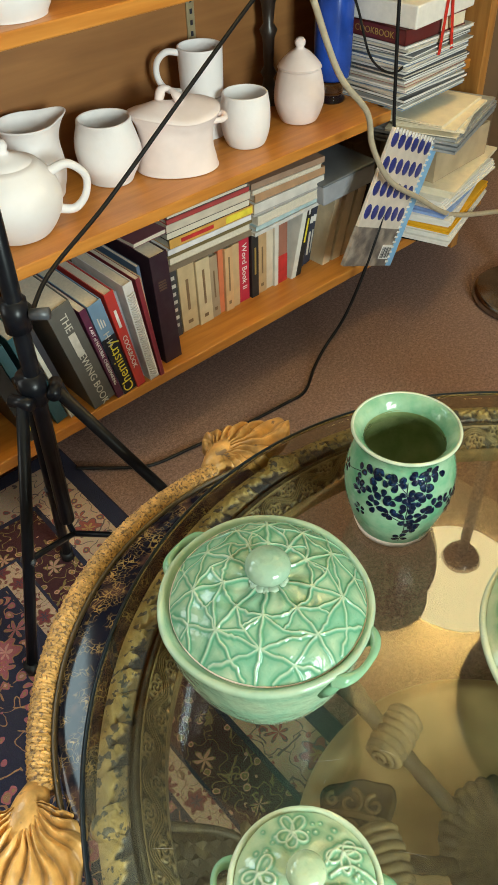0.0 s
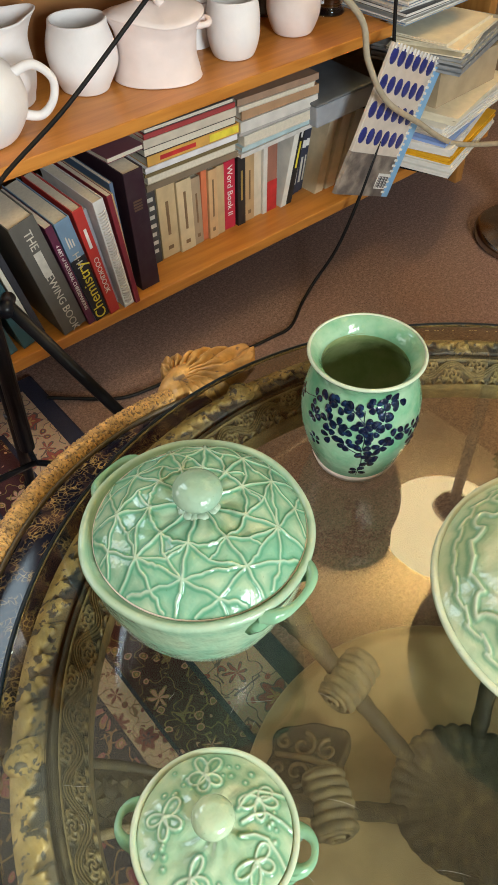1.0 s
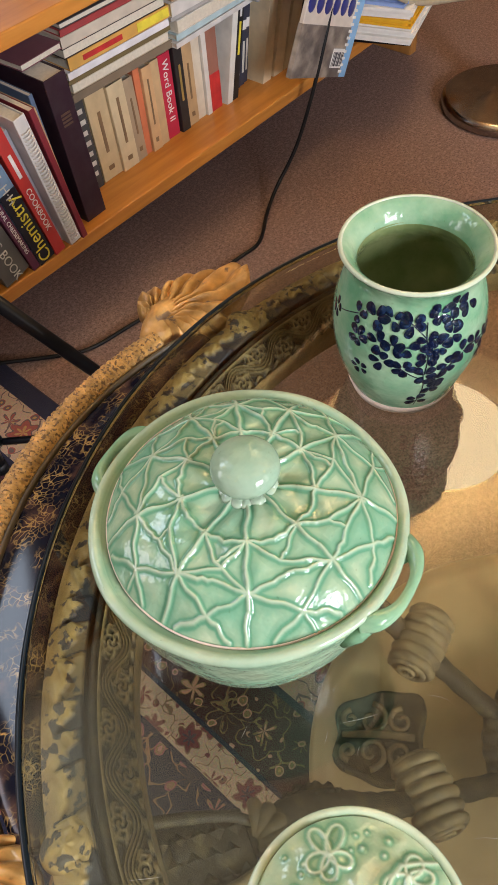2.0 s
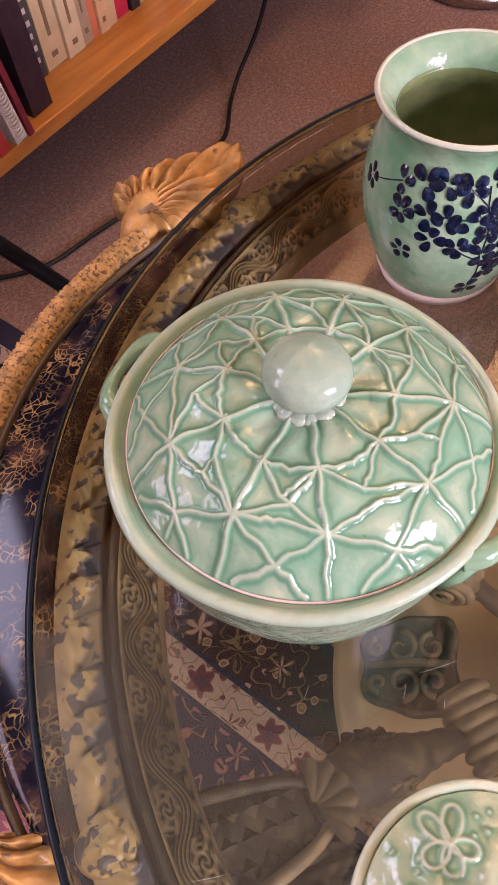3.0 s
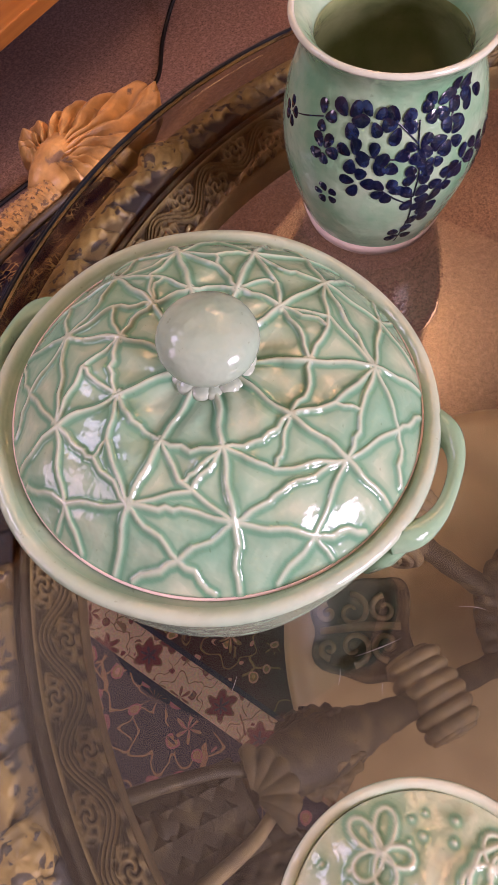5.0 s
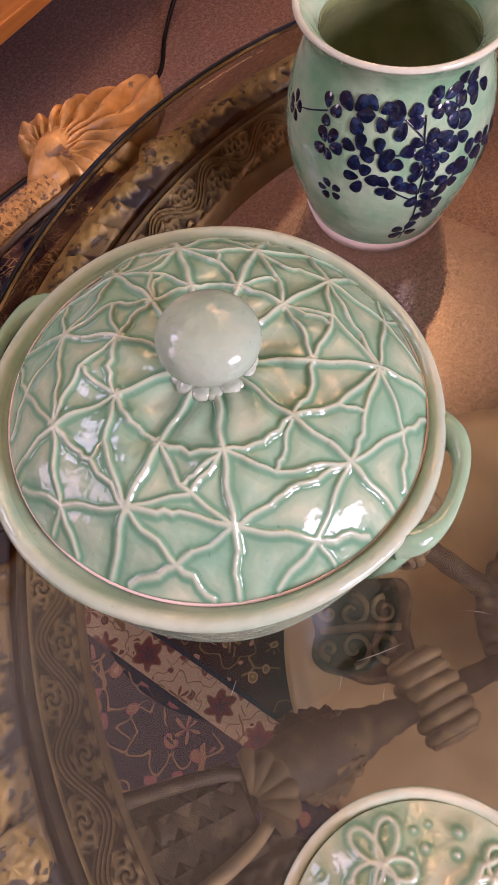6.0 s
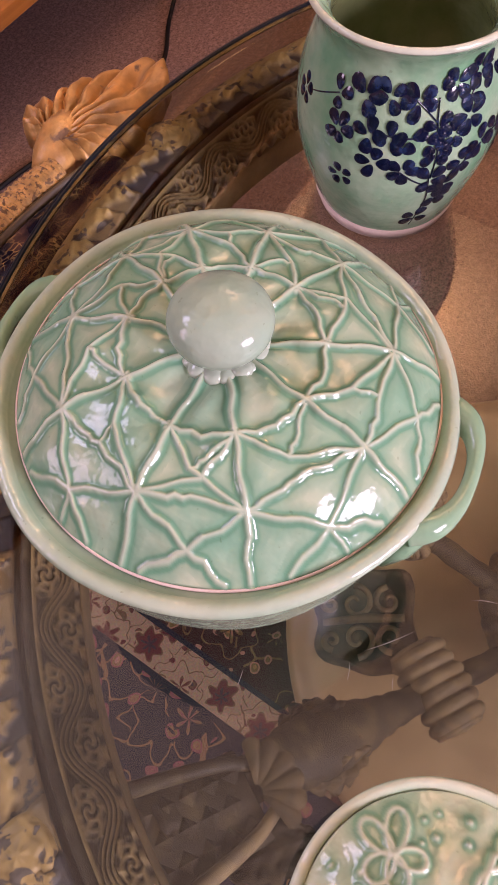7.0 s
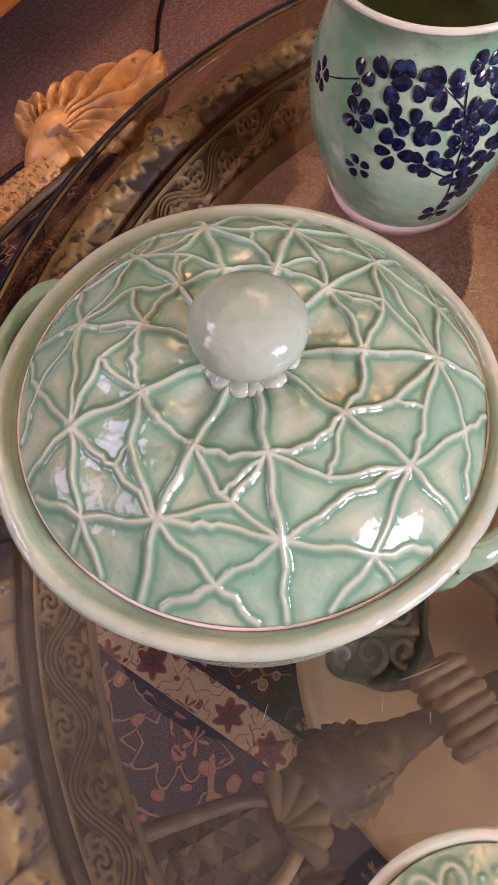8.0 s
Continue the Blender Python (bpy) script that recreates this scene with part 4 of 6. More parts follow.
for hd in (handle(cas, M_CELY, HA, 0.1150, 0.1345, 0.036, 0.0150, 0.0060), handle(cas, M_CELY, radians(100), 0.1160, 0.1345, 0.031, 0.0115, 0.0060)):
    hd.location = (-0.003, 0.001, 0)


def dome(r):
    """Height of the lid's surface over the table at radius r."""
    s = min(1, r / 0.108)
    return 0.1400 + 0.0355 * (1 - s ** 4.2)


rnd = random.Random(5)
KN = [(0.0, -0.006), (0.019, -0.006), (0.0155, 0.0), (0.0145, 0.005), (0.0180, 0.0085), (0.0225, 0.0130), (0.0245, 0.0195), (0.0228, 0.0265), (0.0175, 0.0318), (0.009, 0.0348), (0, 0.0355)]
kline = smooth_line([(r, 0, z) for r, z in KN], 4)


def strand(store, ends, r=0.0017):
    """A wavy clay thread laid over the dome through polar points (radius, degrees)."""
    P = [Vector((q * math.cos(radians(a)), q * math.sin(radians(a)), 0)) for q, a in ends]
    pts = []
    for p, q in zip(P, P[1:]):
        n = max(3, int((q - p).length / 0.004))
        side = Vector((-(q - p).y, (q - p).x, 0)).normalized()
        ph, amp, fr = rnd.uniform(0, 6.3), rnd.uniform(0.0004, 0.0015), rnd.uniform(5, 9)
        for i in range(n):
            t = i / n
            v = p.lerp(q, t) + side * amp * math.sin(ph + t * fr) * math.sin(math.pi * t)
            pts.append((v.x, v.y))
    pts.append((P[-1].x, P[-1].y))
    k = 5
    for i in range(0, len(pts) - 1, k):
        store.append((pts[i:i + k + 1], 0.84 * r * rnd.uniform(0.88, 1.12)))


ANG = [104, 142, 184, 220, 264, 302, 346, 377, 406, 432]
RI, RO = 0.0485, 0.0815
lat, beads = [], []
for i, a in enumerate(ANG):
    nx = ANG[i + 1] if i < 9 else ANG[0] + 360
    mid, w = (a + nx) / 2, nx - a
    j1, j2, j3 = rnd.uniform(-2, 2), rnd.uniform(-0.003, 0.003), rnd.uniform(-0.002, 0.002)
    strand(lat, [(0.016, a + j1), (RI, a)], 0.0019)
    strand(lat, [(RI, a), (RO, a + 0.5 * j1), (0.1070, a + rnd.uniform(-4, 4))], 0.0020)
    strand(lat, [(RI, a), (RI + 0.001 + j3, mid), (RI, nx)], 0.0018)
    strand(lat, [(RO, a), (0.0965, mid + j1), (0.107, mid + w * 0.30)], 0.0016)
    strand(lat, [(RO, nx), (0.0965, mid + j1), (0.107, mid - w * 0.30)], 0.0016)
    strand(lat, [(RO, a), (RO - 0.004 + j2, a + w * 0.3), (RO - 0.007 + j2, mid), (RO, nx)], 0.0017)
    strand(lat, [(RI, a), (0.064 + j3, mid - 2), (RO, nx)], 0.0017)
    if i % 3 != 1:
        strand(lat, [(RI, nx), (0.060, mid + 4), (0.064 + j3, mid - 2)], 0.0014)
    else:
        strand(lat, [(0.064, mid - 2), (RO - 0.007 + j2, mid)], 0.0014)
    if i % 3 == 2:
        strand(lat, [(RO, a), (0.067 + j2, mid + 3), (RI, nx)], 0.0015)
    if i % 2:
        strand(lat, [(0.0965, mid + j1), (0.107, mid + j1 + 2)], 0.0014)
for q, aa in [(RO, a) for a in ANG] + [(RI, a) for a in ANG]:
    for k in range(5):
        an = rnd.uniform(0, 6.28)
        beads.append((q * math.cos(radians(aa)) + 0.0022 * math.cos(an), q * math.sin(radians(aa)) + 0.0022 * math.sin(an), rnd.uniform(0.0011, 0.0019)))
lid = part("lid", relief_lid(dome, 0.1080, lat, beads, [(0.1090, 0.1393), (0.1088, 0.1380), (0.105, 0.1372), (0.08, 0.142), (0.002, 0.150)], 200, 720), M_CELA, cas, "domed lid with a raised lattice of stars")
knob = part("knob", lathe([(max(0, p.x * 1.01), p.z + dome(0)) for p in kline], 64), M_CELK, lid, "round ball knob")
for k in range(15):
    t = 2 * math.pi * k / 15 + rnd.uniform(-0.12, 0.12)
    blob = bmesh.new()
    bmesh.ops.create_icosphere(blob, subdivisions=2, radius=rnd.uniform(0.0040, 0.0056), matrix=Matrix.Translation((0.0165 * math.cos(t), 0.0165 * math.sin(t), dome(0) + rnd.uniform(-0.001, 0.0008))) @ Matrix.Diagonal((1.2, 1.2, 0.75, 1)))
    part("clay_blob", blob, M_CELK, lid)
part("bare_edge", lathe([(0.1084, 0.1378), (0.1093, 0.1384), (0.1094, 0.1392), (0.1088, 0.1398), (0.1082, 0.1400)], 128, close=True), M_FOOT, lid, "bare pinkish clay edge")

# blue-flowered vase
VX, VY = 0.736, 0.488
vase = empty("vase", pose(VX, VY, GZ) @ Matrix.Diagonal((1, 1, 1.045, 1)), "green celadon vase with cobalt-blue flower sprays", "vase")
VPROF = [(0.0525, 0.0038), (0.0555, 0.0113), (0.0635, 0.0320), (0.0710, 0.0583), (0.0740, 0.0827), (0.0730, 0.1053), (0.0685, 0.1260), (0.0632, 0.1410), (0.0612, 0.1485), (0.0630, 0.1570), (0.0680, 0.1645), (0.0707, 0.1678)]


def vase_r(z):
    for (r0, z0), (r1, z1) in zip(VPROF, VPROF[1:]):
        if z <= z1:
            t = (z - z0) / (z1 - z0)
            return r0 + (r1 - r0) * t
    return VPROF[-1][0]


vline = smooth_line([(r, 0, z) for r, z in VPROF], 6)
prof = [(v.x, v.z) for v in vline] + [(0.0706, 0.1695), (0.0695, 0.1707), (0.0672, 0.1703), (0.0630, 0.1668), (0.0580, 0.1615), (0.0545, 0.156), (0.0530, 0.151)]
part("body", lathe(prof, 112, wob=lambda a, r, z: (0.0005 * math.sin(2 * a + z * 30), 0)), M_CELB, vase)
part("lip", lathe([(0.0708, 0.1678), (0.0716, 0.1694), (0.0706, 0.1714), (0.0688, 0.1718), (0.0672, 0.1708)], 112, close=True), M_CELY, vase, "pale thin-glazed lip")
part("inside", lathe([(0.0538, 0.1530), (0.0527, 0.149), (0.0545, 0.143), (0.060, 0.133), (0.066, 0.118), (0.0690, 0.09), (0.060, 0.04), (0.045, 0.015), (0, 0.012)], 96, wob=lambda a, r, z: (0.0006 * math.sin(z * 900), 0)), M_CELI, vase, "glazed inside, darker and more olive than the body, with throwing rings")
part("foot_ring", lathe([(0.044, 0.004), (0.0455, 0.0), (0.0528, 0.0), (0.0574, 0.0125), (0.050, 0.014), (0.044, 0.004)], 96), M_FOOT, vase, "bare pinkish clay foot")


def on_vase(a, z, lift):
    r = vase_r(z) + lift
    return Vector((r * math.cos(a), r * math.sin(a), z))


def petal(b, a, z, rot, ln, wd, lift=0.0007):
    """A brushed petal lying on the vase's side."""
    pts = []
    n = 12
    for k in range(n):
        t = 2 * math.pi * k / n
        u, v = ln * (0.5 + 0.5 * math.cos(t)), wd * math.sin(t) * (0.75 + 0.25 * math.cos(t))
        du, dv = u * math.cos(rot) - v * math.sin(rot), u * math.sin(rot) + v * math.cos(rot)
        r = vase_r(z)
        pts.append(b.verts.new(on_vase(a + du / r, z + dv, lift)))
    u = ln * 0.5
    c = b.verts.new(on_vase(a + u * math.cos(rot) / vase_r(z), z + u * math.sin(rot), lift + 0.0012))
    for k in range(n):
        b.faces.new((pts[k], pts[(k + 1) % n], c))


def stem(b, pts, w=0.0006):
    tube(smooth_line([on_vase(a, z, 0.0004) for a, z in pts], 6), w, 6, bm=b)


VA = math.atan2(0.068 - VY, 0.092 - VX)          # the side that faces the room's middle
rv = random.Random(11)
flow = bmesh.new()
DEG = math.pi / 180


def blossom(da, z, n=5, s=1.0):
    a = VA + da * DEG
    r0 = rv.uniform(0, 6.28)
    for k in range(n):
        if rv.random() < 0.12:
            continue
        petal(flow, a + s * 0.0014 * math.cos(r0 + k * 6.28 / n) / 0.07, z + s * 0.0014 * math.sin(r0 + k * 6.28 / n), r0 + k * 2 * math.pi / n + rv.uniform(-0.3, 0.3), s * rv.uniform(0.0068, 0.0092), s * rv.uniform(0.0036, 0.0046))


SPRAY = [(-73, 0.113), (-46, 0.128), (-30, 0.133), (-16, 0.136), (0, 0.134), (21, 0.141), (30, 0.132), (37, 0.144), (48, 0.142), (30, 0.119), (-42, 0.107), (-24, 0.110), (-13, 0.110), (-3, 0.111), (21, 0.110), (-38, 0.071), (-20, 0.091), (-4, 0.086), (12, 0.077), (30, 0.085), (21, 0.068), (41, 0.094), (53, 0.096), (66, 0.092), (79, 0.090), (68, 0.066), (11, 0.034), (18, 0.058), (12, 0.116), (13, 0.099)]
for i, (da, z) in enumerate(SPRAY):
    blossom(da, z, 5 if i in (0, 15) else (5, 4, 5, 4, 5)[i % 5], 1.15 if i in (0, 15) else rv.uniform(1.20, 1.42))
V = lambda *p: [(VA + a * DEG, z) for a, z in p]
for p in (V((10, 0.022), (12, 0.04), (13, 0.06), (11, 0.08)), V((12, 0.078), (13, 0.10), (11, 0.12), (11, 0.135)), V((11, 0.12), (3, 0.130), (-2, 0.135)), V((16, 0.06), (28, 0.080), (42, 0.092)), V((42, 0.094), (56, 0.096), (68, 0.092)), V((11, 0.11), (-6, 0.111), (-24, 0.112)), V((-46, 0.128), (-60, 0.120), (-73, 0.113)), V((12, 0.07), (2, 0.078), (-6, 0.086)), V((30, 0.13), (38, 0.14), (48, 0.144))):
    stem(flow, p)
part("flower_spray", flow, M_COBALT, vase, "cobalt-blue brushed flower sprays")

# small lidded casserole
SM = (0.281, 0.225)
SS = Matrix.Diagonal((0.91, 0.91, 0.92, 1))
small = empty("small_casserole", pose(*SM, GZ) @ SS, "small celadon-green casserole with flower-relief lid and two handles", "casserole")
part("bowl", lathe([(0, 0.004), (0.040, 0.004), (0.043, 0.0), (0.049, 0.0), (0.052, 0.005), (0.064, 0.024), (0.073, 0.048), (0.0775, 0.068), (0.0795, 0.0745), (0.0780, 0.0770), (0.0745, 0.0765), (0.072, 0.072), (0.06, 0.03), (0, 0.012)], 96), M_CELS, small)
handle(small, M_CELY, radians(130), 0.077, 0.062, 0.020, 0.016, 0.0055)
handle(small, M_CELY, radians(-50), 0.077, 0.062, 0.020, 0.016, 0.0055)


def dome2(r):
    s = min(1, r / 0.072)
    return 0.0755 + 0.019 * (1 - s ** 2.2)


def loop_petal(store, cx, cy, rot, ln, wd, r=0.0016):
    pts = []
    for k in range(17):
        t = 2 * math.pi * k / 16
        u, v = ln * (0.5 - 0.5 * math.cos(t)), wd * math.sin(t) * (0.6 + 0.4 * (0.5 - 0.5 * math.cos(t)))
        pts.append((cx + u * math.cos(rot) - v * math.sin(rot), cy + u * math.sin(rot) + v * math.cos(rot)))
    store.append((pts, r))


rel, dots2 = [], []
for k, aa in enumerate((60, 128, 205, 283, 350)):
    cx, cy = 0.048 * math.cos(radians(aa)), 0.048 * math.sin(radians(aa))
    for q in range(5):
        if (k + q) % 6 == 5:
            continue
        loop_petal(rel, cx, cy, radians(aa + 25 + q * 72 + rnd.uniform(-14, 14)), rnd.uniform(0.016, 0.023), rnd.uniform(0.005, 0.0075))
    dots2.append((cx, cy, 0.0030))
    for q in range(6):
        r2, a2 = rnd.uniform(0.046, 0.066), radians(aa + 36 + rnd.uniform(-15, 15))
        dots2.append((r2 * math.cos(a2), r2 * math.sin(a2), rnd.uniform(0.0012, 0.0022)))
for q in range(3):
    a0 = 300 + 26 * q
    rel.append(([((0.026 + 0.012 * j) * math.cos(radians(a0 + 9 * math.sin(j * 1.1))), (0.026 + 0.012 * j) * math.sin(radians(a0 + 9 * math.sin(j * 1.1)))) for j in range(5)], 0.0019))
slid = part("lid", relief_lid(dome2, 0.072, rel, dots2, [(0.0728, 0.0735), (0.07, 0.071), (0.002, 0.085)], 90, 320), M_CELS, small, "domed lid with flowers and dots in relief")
kl2 = smooth_line([(r, 0, z) for r, z in ((0, -0.003), (0.013, -0.002), (0.0105, 0.005), (0.0165, 0.011), (0.0198, 0.0185), (0.0180, 0.0265), (0.0105, 0.0318), (0, 0.033))], 5)
part("knob", lathe([(max(0, p.x), p.z + dome2(0)) for p in kl2], 48), M_CELS, slid, "round ball knob")

# large lidded dish
DX, DY, DR = 0.718, 0.140, 0.168
dish = empty("covered_dish", pose(DX, DY, GZ), "large pale celadon covered dish with wavy trailed relief", "dish")
part("bowl", lathe([(0, 0.004), (0.085, 0.004), (0.088, 0.0), (0.098, 0.0), (0.102, 0.006), (0.130, 0.030), (0.152, 0.055), (0.163, 0.075), (DR, 0.084), (DR - 0.001, 0.088), (DR - 0.006, 0.088), (0.15, 0.07), (0, 0.02)], 128), M_CELD, dish)


def dome3(r):
    s = min(1, r / 0.160)
    return 0.087 + 0.050 * (1 - s ** 2.3)


wav = []
for R, amp, n, ph in ((0.130, 0.010, 19, 0.0), (0.088, 0.008, 15, 1.0), (0.146, 0.004, 27, 2.0)):
    pts = []
    for k in range(301):
        t = 2 * math.pi * k / 300
        q = R + amp * math.sin(n * t + ph + 1.3 * math.sin(3 * t)) * (0.6 + 0.4 * math.sin(5 * t))
        aa = t + 0.035 * math.sin(2 * n * t + 1.0)
        pts.append((q * math.cos(aa), q * math.sin(aa)))
    wav.append((pts, 0.0024 if R < 0.14 else 0.0016))
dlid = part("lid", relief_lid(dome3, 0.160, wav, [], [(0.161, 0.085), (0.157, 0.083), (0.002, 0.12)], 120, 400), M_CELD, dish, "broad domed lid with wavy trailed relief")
part("knob", lathe([(0, dome3(0) - 0.004), (0.020, dome3(0) - 0.002), (0.016, dome3(0) + 0.006), (0.026, dome3(0) + 0.018), (0.030, dome3(0) + 0.028), (0.024, dome3(0) + 0.040), (0, dome3(0) + 0.046)], 48), M_CELD, dlid, "round ball knob")


# ---- floor lamp ----
LX, LY = 2.195, 1.062
lamp = empty("floor_lamp", pose(LX, LY, 0), "brushed-steel torchiere floor lamp, lit, standing on the carpet", "floor lamp")
part("base", lathe([(0, 0.0), (0.165, 0.0), (0.172, 0.004), (0.174, 0.018), (0.170, 0.030), (0.160, 0.035), (0.05, 0.042), (0.03, 0.05), (0, 0.05)], 96), M_STEEL, lamp)
part("pole", lathe([(0.0, 0.045), (0.022, 0.045), (0.022, 2.40), (0, 2.40)], 24), mat("dark_steel", (0.14, 0.125, 0.11), 0.4, 1.0, var=0.2, scale=40), lamp, "darker steel pole")
part("collar", lathe([(0, 2.38), (0.03, 2.385), (0.072, 2.41), (0.085, 2.44), (0.08, 2.45), (0, 2.45)], 48), M_STEEL, lamp)
bw = part("shade", lathe([(0.07, 2.445), (0.16, 2.463), (0.24, 2.505), (0.295, 2.57), (0.290, 2.572), (0.235, 2.511), (0.155, 2.470), (0.07, 2.452)], 64), M_BOWL, lamp, "glowing frosted glass bowl")
pl = bpy.data.lights.new("bulb", "POINT")
pl.energy, pl.color, pl.shadow_soft_size = LAMP_POWER, LAMP_COL, 0.06
plo = new("bulb", pl)
plo.location = (LX, LY, 2.62)

# ---- books ----
_covers = {}


def cover(c, rough=0.45):
    key = tuple(c)
    if key not in _covers:
        _covers[key] = mat("cover", c, rough, var=0.14, scale=25, bump=0.1, bscale=150, second=[q * 0.6 + 0.04 for q in c], sec_scale=35, sec_amount=0.25)
    return _covers[key]


def book(x, y, z, th, h, depth, colour, label, lean=0.0, pages=True, group="books on the shelf", m=None):
    """An upright book, spine to the front: foot's left front corner at (x, y, z), leaning about that corner."""
    e = empty("book", m if m is not None else pose(x, y, z, 0, lean, 0), label, "book", group)
    c = 0.0022 if th > 0.02 else 0.0010
    b = box_bm(0, 0, 0, th, max(c, 0.0015), h, 0.0008, 1)
    box_bm(0, 0.0006, 0, c, depth, h, bm=b)
    box_bm(th - c, 0.0006, 0, th, depth, h, bm=b)
    part("cover", b, cover(colour), e, smooth=False)
    if pages:
        part("page_block", box_bm(c, 0.002, 0.002 if th < 0.02 else 0.004, th - c, depth - 0.003, h - (0.0015 if th < 0.02 else 0.004)), M_PAGES, e, "cream page block", smooth=False)
    return e


def spine_text(e, body, size, xc, zc, colour, up=False):
    m = Matrix(((0, 1, 0, xc), (0, 0, -1, -0.0006), (-1, 0, 0, zc), (0, 0, 0, 1)))
    if up:
        m = Matrix(((0, -1, 0, xc), (0, 0, -1, -0.0006), (1, 0, 0, zc), (0, 0, 0, 1)))
    part("title", text_bm(body, size, m), colour, e, smooth=False)


def spine_bar(e, x0, x1, z0, z1, colour, y=-0.0007, name="title_bar"):
    part(name, box_bm(x0, y, z0, x1, y + 0.0008, z1), colour, e, smooth=False)


M_SILVER = mat("silver_ink", (0.55, 0.52, 0.46), 0.4)
M_YELLOW = mat("yellow_ink", (0.75, 0.62, 0.06), 0.5)
M_WHITEI = mat("white_ink", (0.75, 0.73, 0.70), 0.6)
M_REDI = mat("red_ink", (0.50, 0.03, 0.03), 0.5)
M_GOLDI = mat("gold_ink", (0.48, 0.33, 0.10), 0.4, 0.4)
M_BLUEI = mat("blue_ink", (0.05, 0.09, 0.32), 0.5)
Zs = SHELF_LOW
GREY, PLUM, NAVYB, RED = (0.10, 0.095, 0.085), (0.10, 0.015, 0.05), (0.16, 0.26, 0.38), (0.50, 0.035, 0.03)
LN = -13.0
b0 = book(0.585, 1.36, Zs, 0.034, 0.255, 0.20, (0.03, 0.035, 0.04), "dark softcover book leaning with yellow lettering", LN)
spine_bar(b0, 0.008, 0.022, 0.03, 0.10, M_YELLOW)
b0 = book(0.624, 1.37, Zs, 0.022, 0.262, 0.20, (0.05, 0.13, 0.16), "blue-green paperback leaning on the shelf", LN)
b0 = book(0.66, 1.37, Zs, 0.030, 0.27, 0.20, (0.03, 0.10, 0.12), "worn teal hardback leaning on the shelf", LN)
b0 = book(0.695, 1.365, Zs, 0.010, 0.285, 0.21, (0.62, 0.60, 0.52), "thin white softcover manual leaning on the shelf", LN)
b0 = book(0.712, 1.39, Zs, 0.014, 0.26, 0.19, (0.04, 0.04, 0.05), "thin black softcover book leaning on the shelf", LN)
v = book(0.752, 1.350, Zs, 0.060, 0.302, 0.215, GREY, "thick charcoal hardback sewing book with silver title", LN)
spine_text(v, "THE", 0.026, 0.031, 0.254, M_SILVER)
spine_bar(v, 0.022, 0.040, 0.160, 0.223, M_SILVER)
spine_text(v, "SEWING BOOK", 0.0255, 0.031, 0.085, M_SILVER)
v = book(0.815, 1.346, Zs, 0.017, 0.275, 0.20, PLUM, "plum paperback on cheesemaking with white title", LN + 1)
spine_text(v, "4 ART of NATURAL CHEESEMAKING", 0.0115, 0.0085, 0.135, M_WHITEI)
v = book(0.834, 1.347, Zs, 0.037, 0.275, 0.21, NAVYB, "blue and black chemistry textbook with yellow title", LN + 1.5)
spine_bar(v, 0.0, 0.037, 0.0, 0.175, mat("navy_print", (0.008, 0.010, 0.018), 0.4, var=0.2), y=-0.0003, name="dark_panel")
spine_text(v, "Chemistry", 0.038, 0.019, 0.082, M_YELLOW, up=True)
spine_text(v, "H·H", 0.024, 0.019, 0.170, M_SILVER, up=True)
for k in range(3):
    spine_bar(v, 0.010 + 0.006 * k, 0.013 + 0.006 * k, 0.205, 0.235 - 0.006 * k, M_SILVER)
v = book(0.873, 1.346, Zs, 0.025, 0.285, 0.205, RED, "red hardback cookbook with white title", LN + 3)
spine_text(v, "COOKBOOK", 0.017, 0.0125, 0.11, M_WHITEI)
spine_bar(v, 0.009, 0.016, 0.185, 0.235, M_WHITEI)
v = book(0.900, 1.372, Zs, 0.012, 0.262, 0.20, (0.36, 0.38, 0.42), "thin grey-blue softcover book", LN + 4)
v = book(0.912, 1.345, Zs, 0.026, 0.285, 0.21, (0.66, 0.65, 0.64), "white spiral-bound notebook standing on the shelf", LN + 5)
coil = bmesh.new()
tube([(0.013 + 0.0085 * math.cos(t), -0.001 + 0.007 * math.sin(t), 0.01 + 0.25 * t / (2 * math.pi * 34)) for t in (k * 0.52 for k in range(int(34 * 12.1)))], 0.0013, 5, bm=coil)
part("spiral_binding", coil, M_WHITEI, v, "white plastic spiral binding")
v = book(0.941, 1.342, Zs, 0.012, 0.288, 0.21, (0.22, 0.02, 0.035), "dark red spiral binder standing on the shelf", LN + 6)
v = book(0.954, 1.362, Zs, 0.008, 0.275, 0.21, (0.58, 0.42, 0.20), "thin cream and yellow booklet", LN + 7)
v = book(0.963, 1.39, Zs, 0.009, 0.282, 0.21, (0.10, 0.16, 0.26), "thin blue booklet standing on the shelf", LN + 9)
v = book(0.982, 1.372, Zs, 0.050, 0.300, 0.225, (0.028, 0.010, 0.020), "large dark maroon hardback with a stamped emblem", -2.5)
for k in range(4):
    spine_bar(v, 0.014, 0.036, 0.205 + 0.007 * k, 0.209 + 0.007 * k, mat("faded_gilt", (0.10, 0.06, 0.04), 0.5) if k == 0 else bpy.data.materials["faded_gilt"])
v = book(1.037, 1.415, Zs, 0.010, 0.262, 0.20, (0.40, 0.46, 0.42), "thin pale green booklet standing on the shelf", -2)
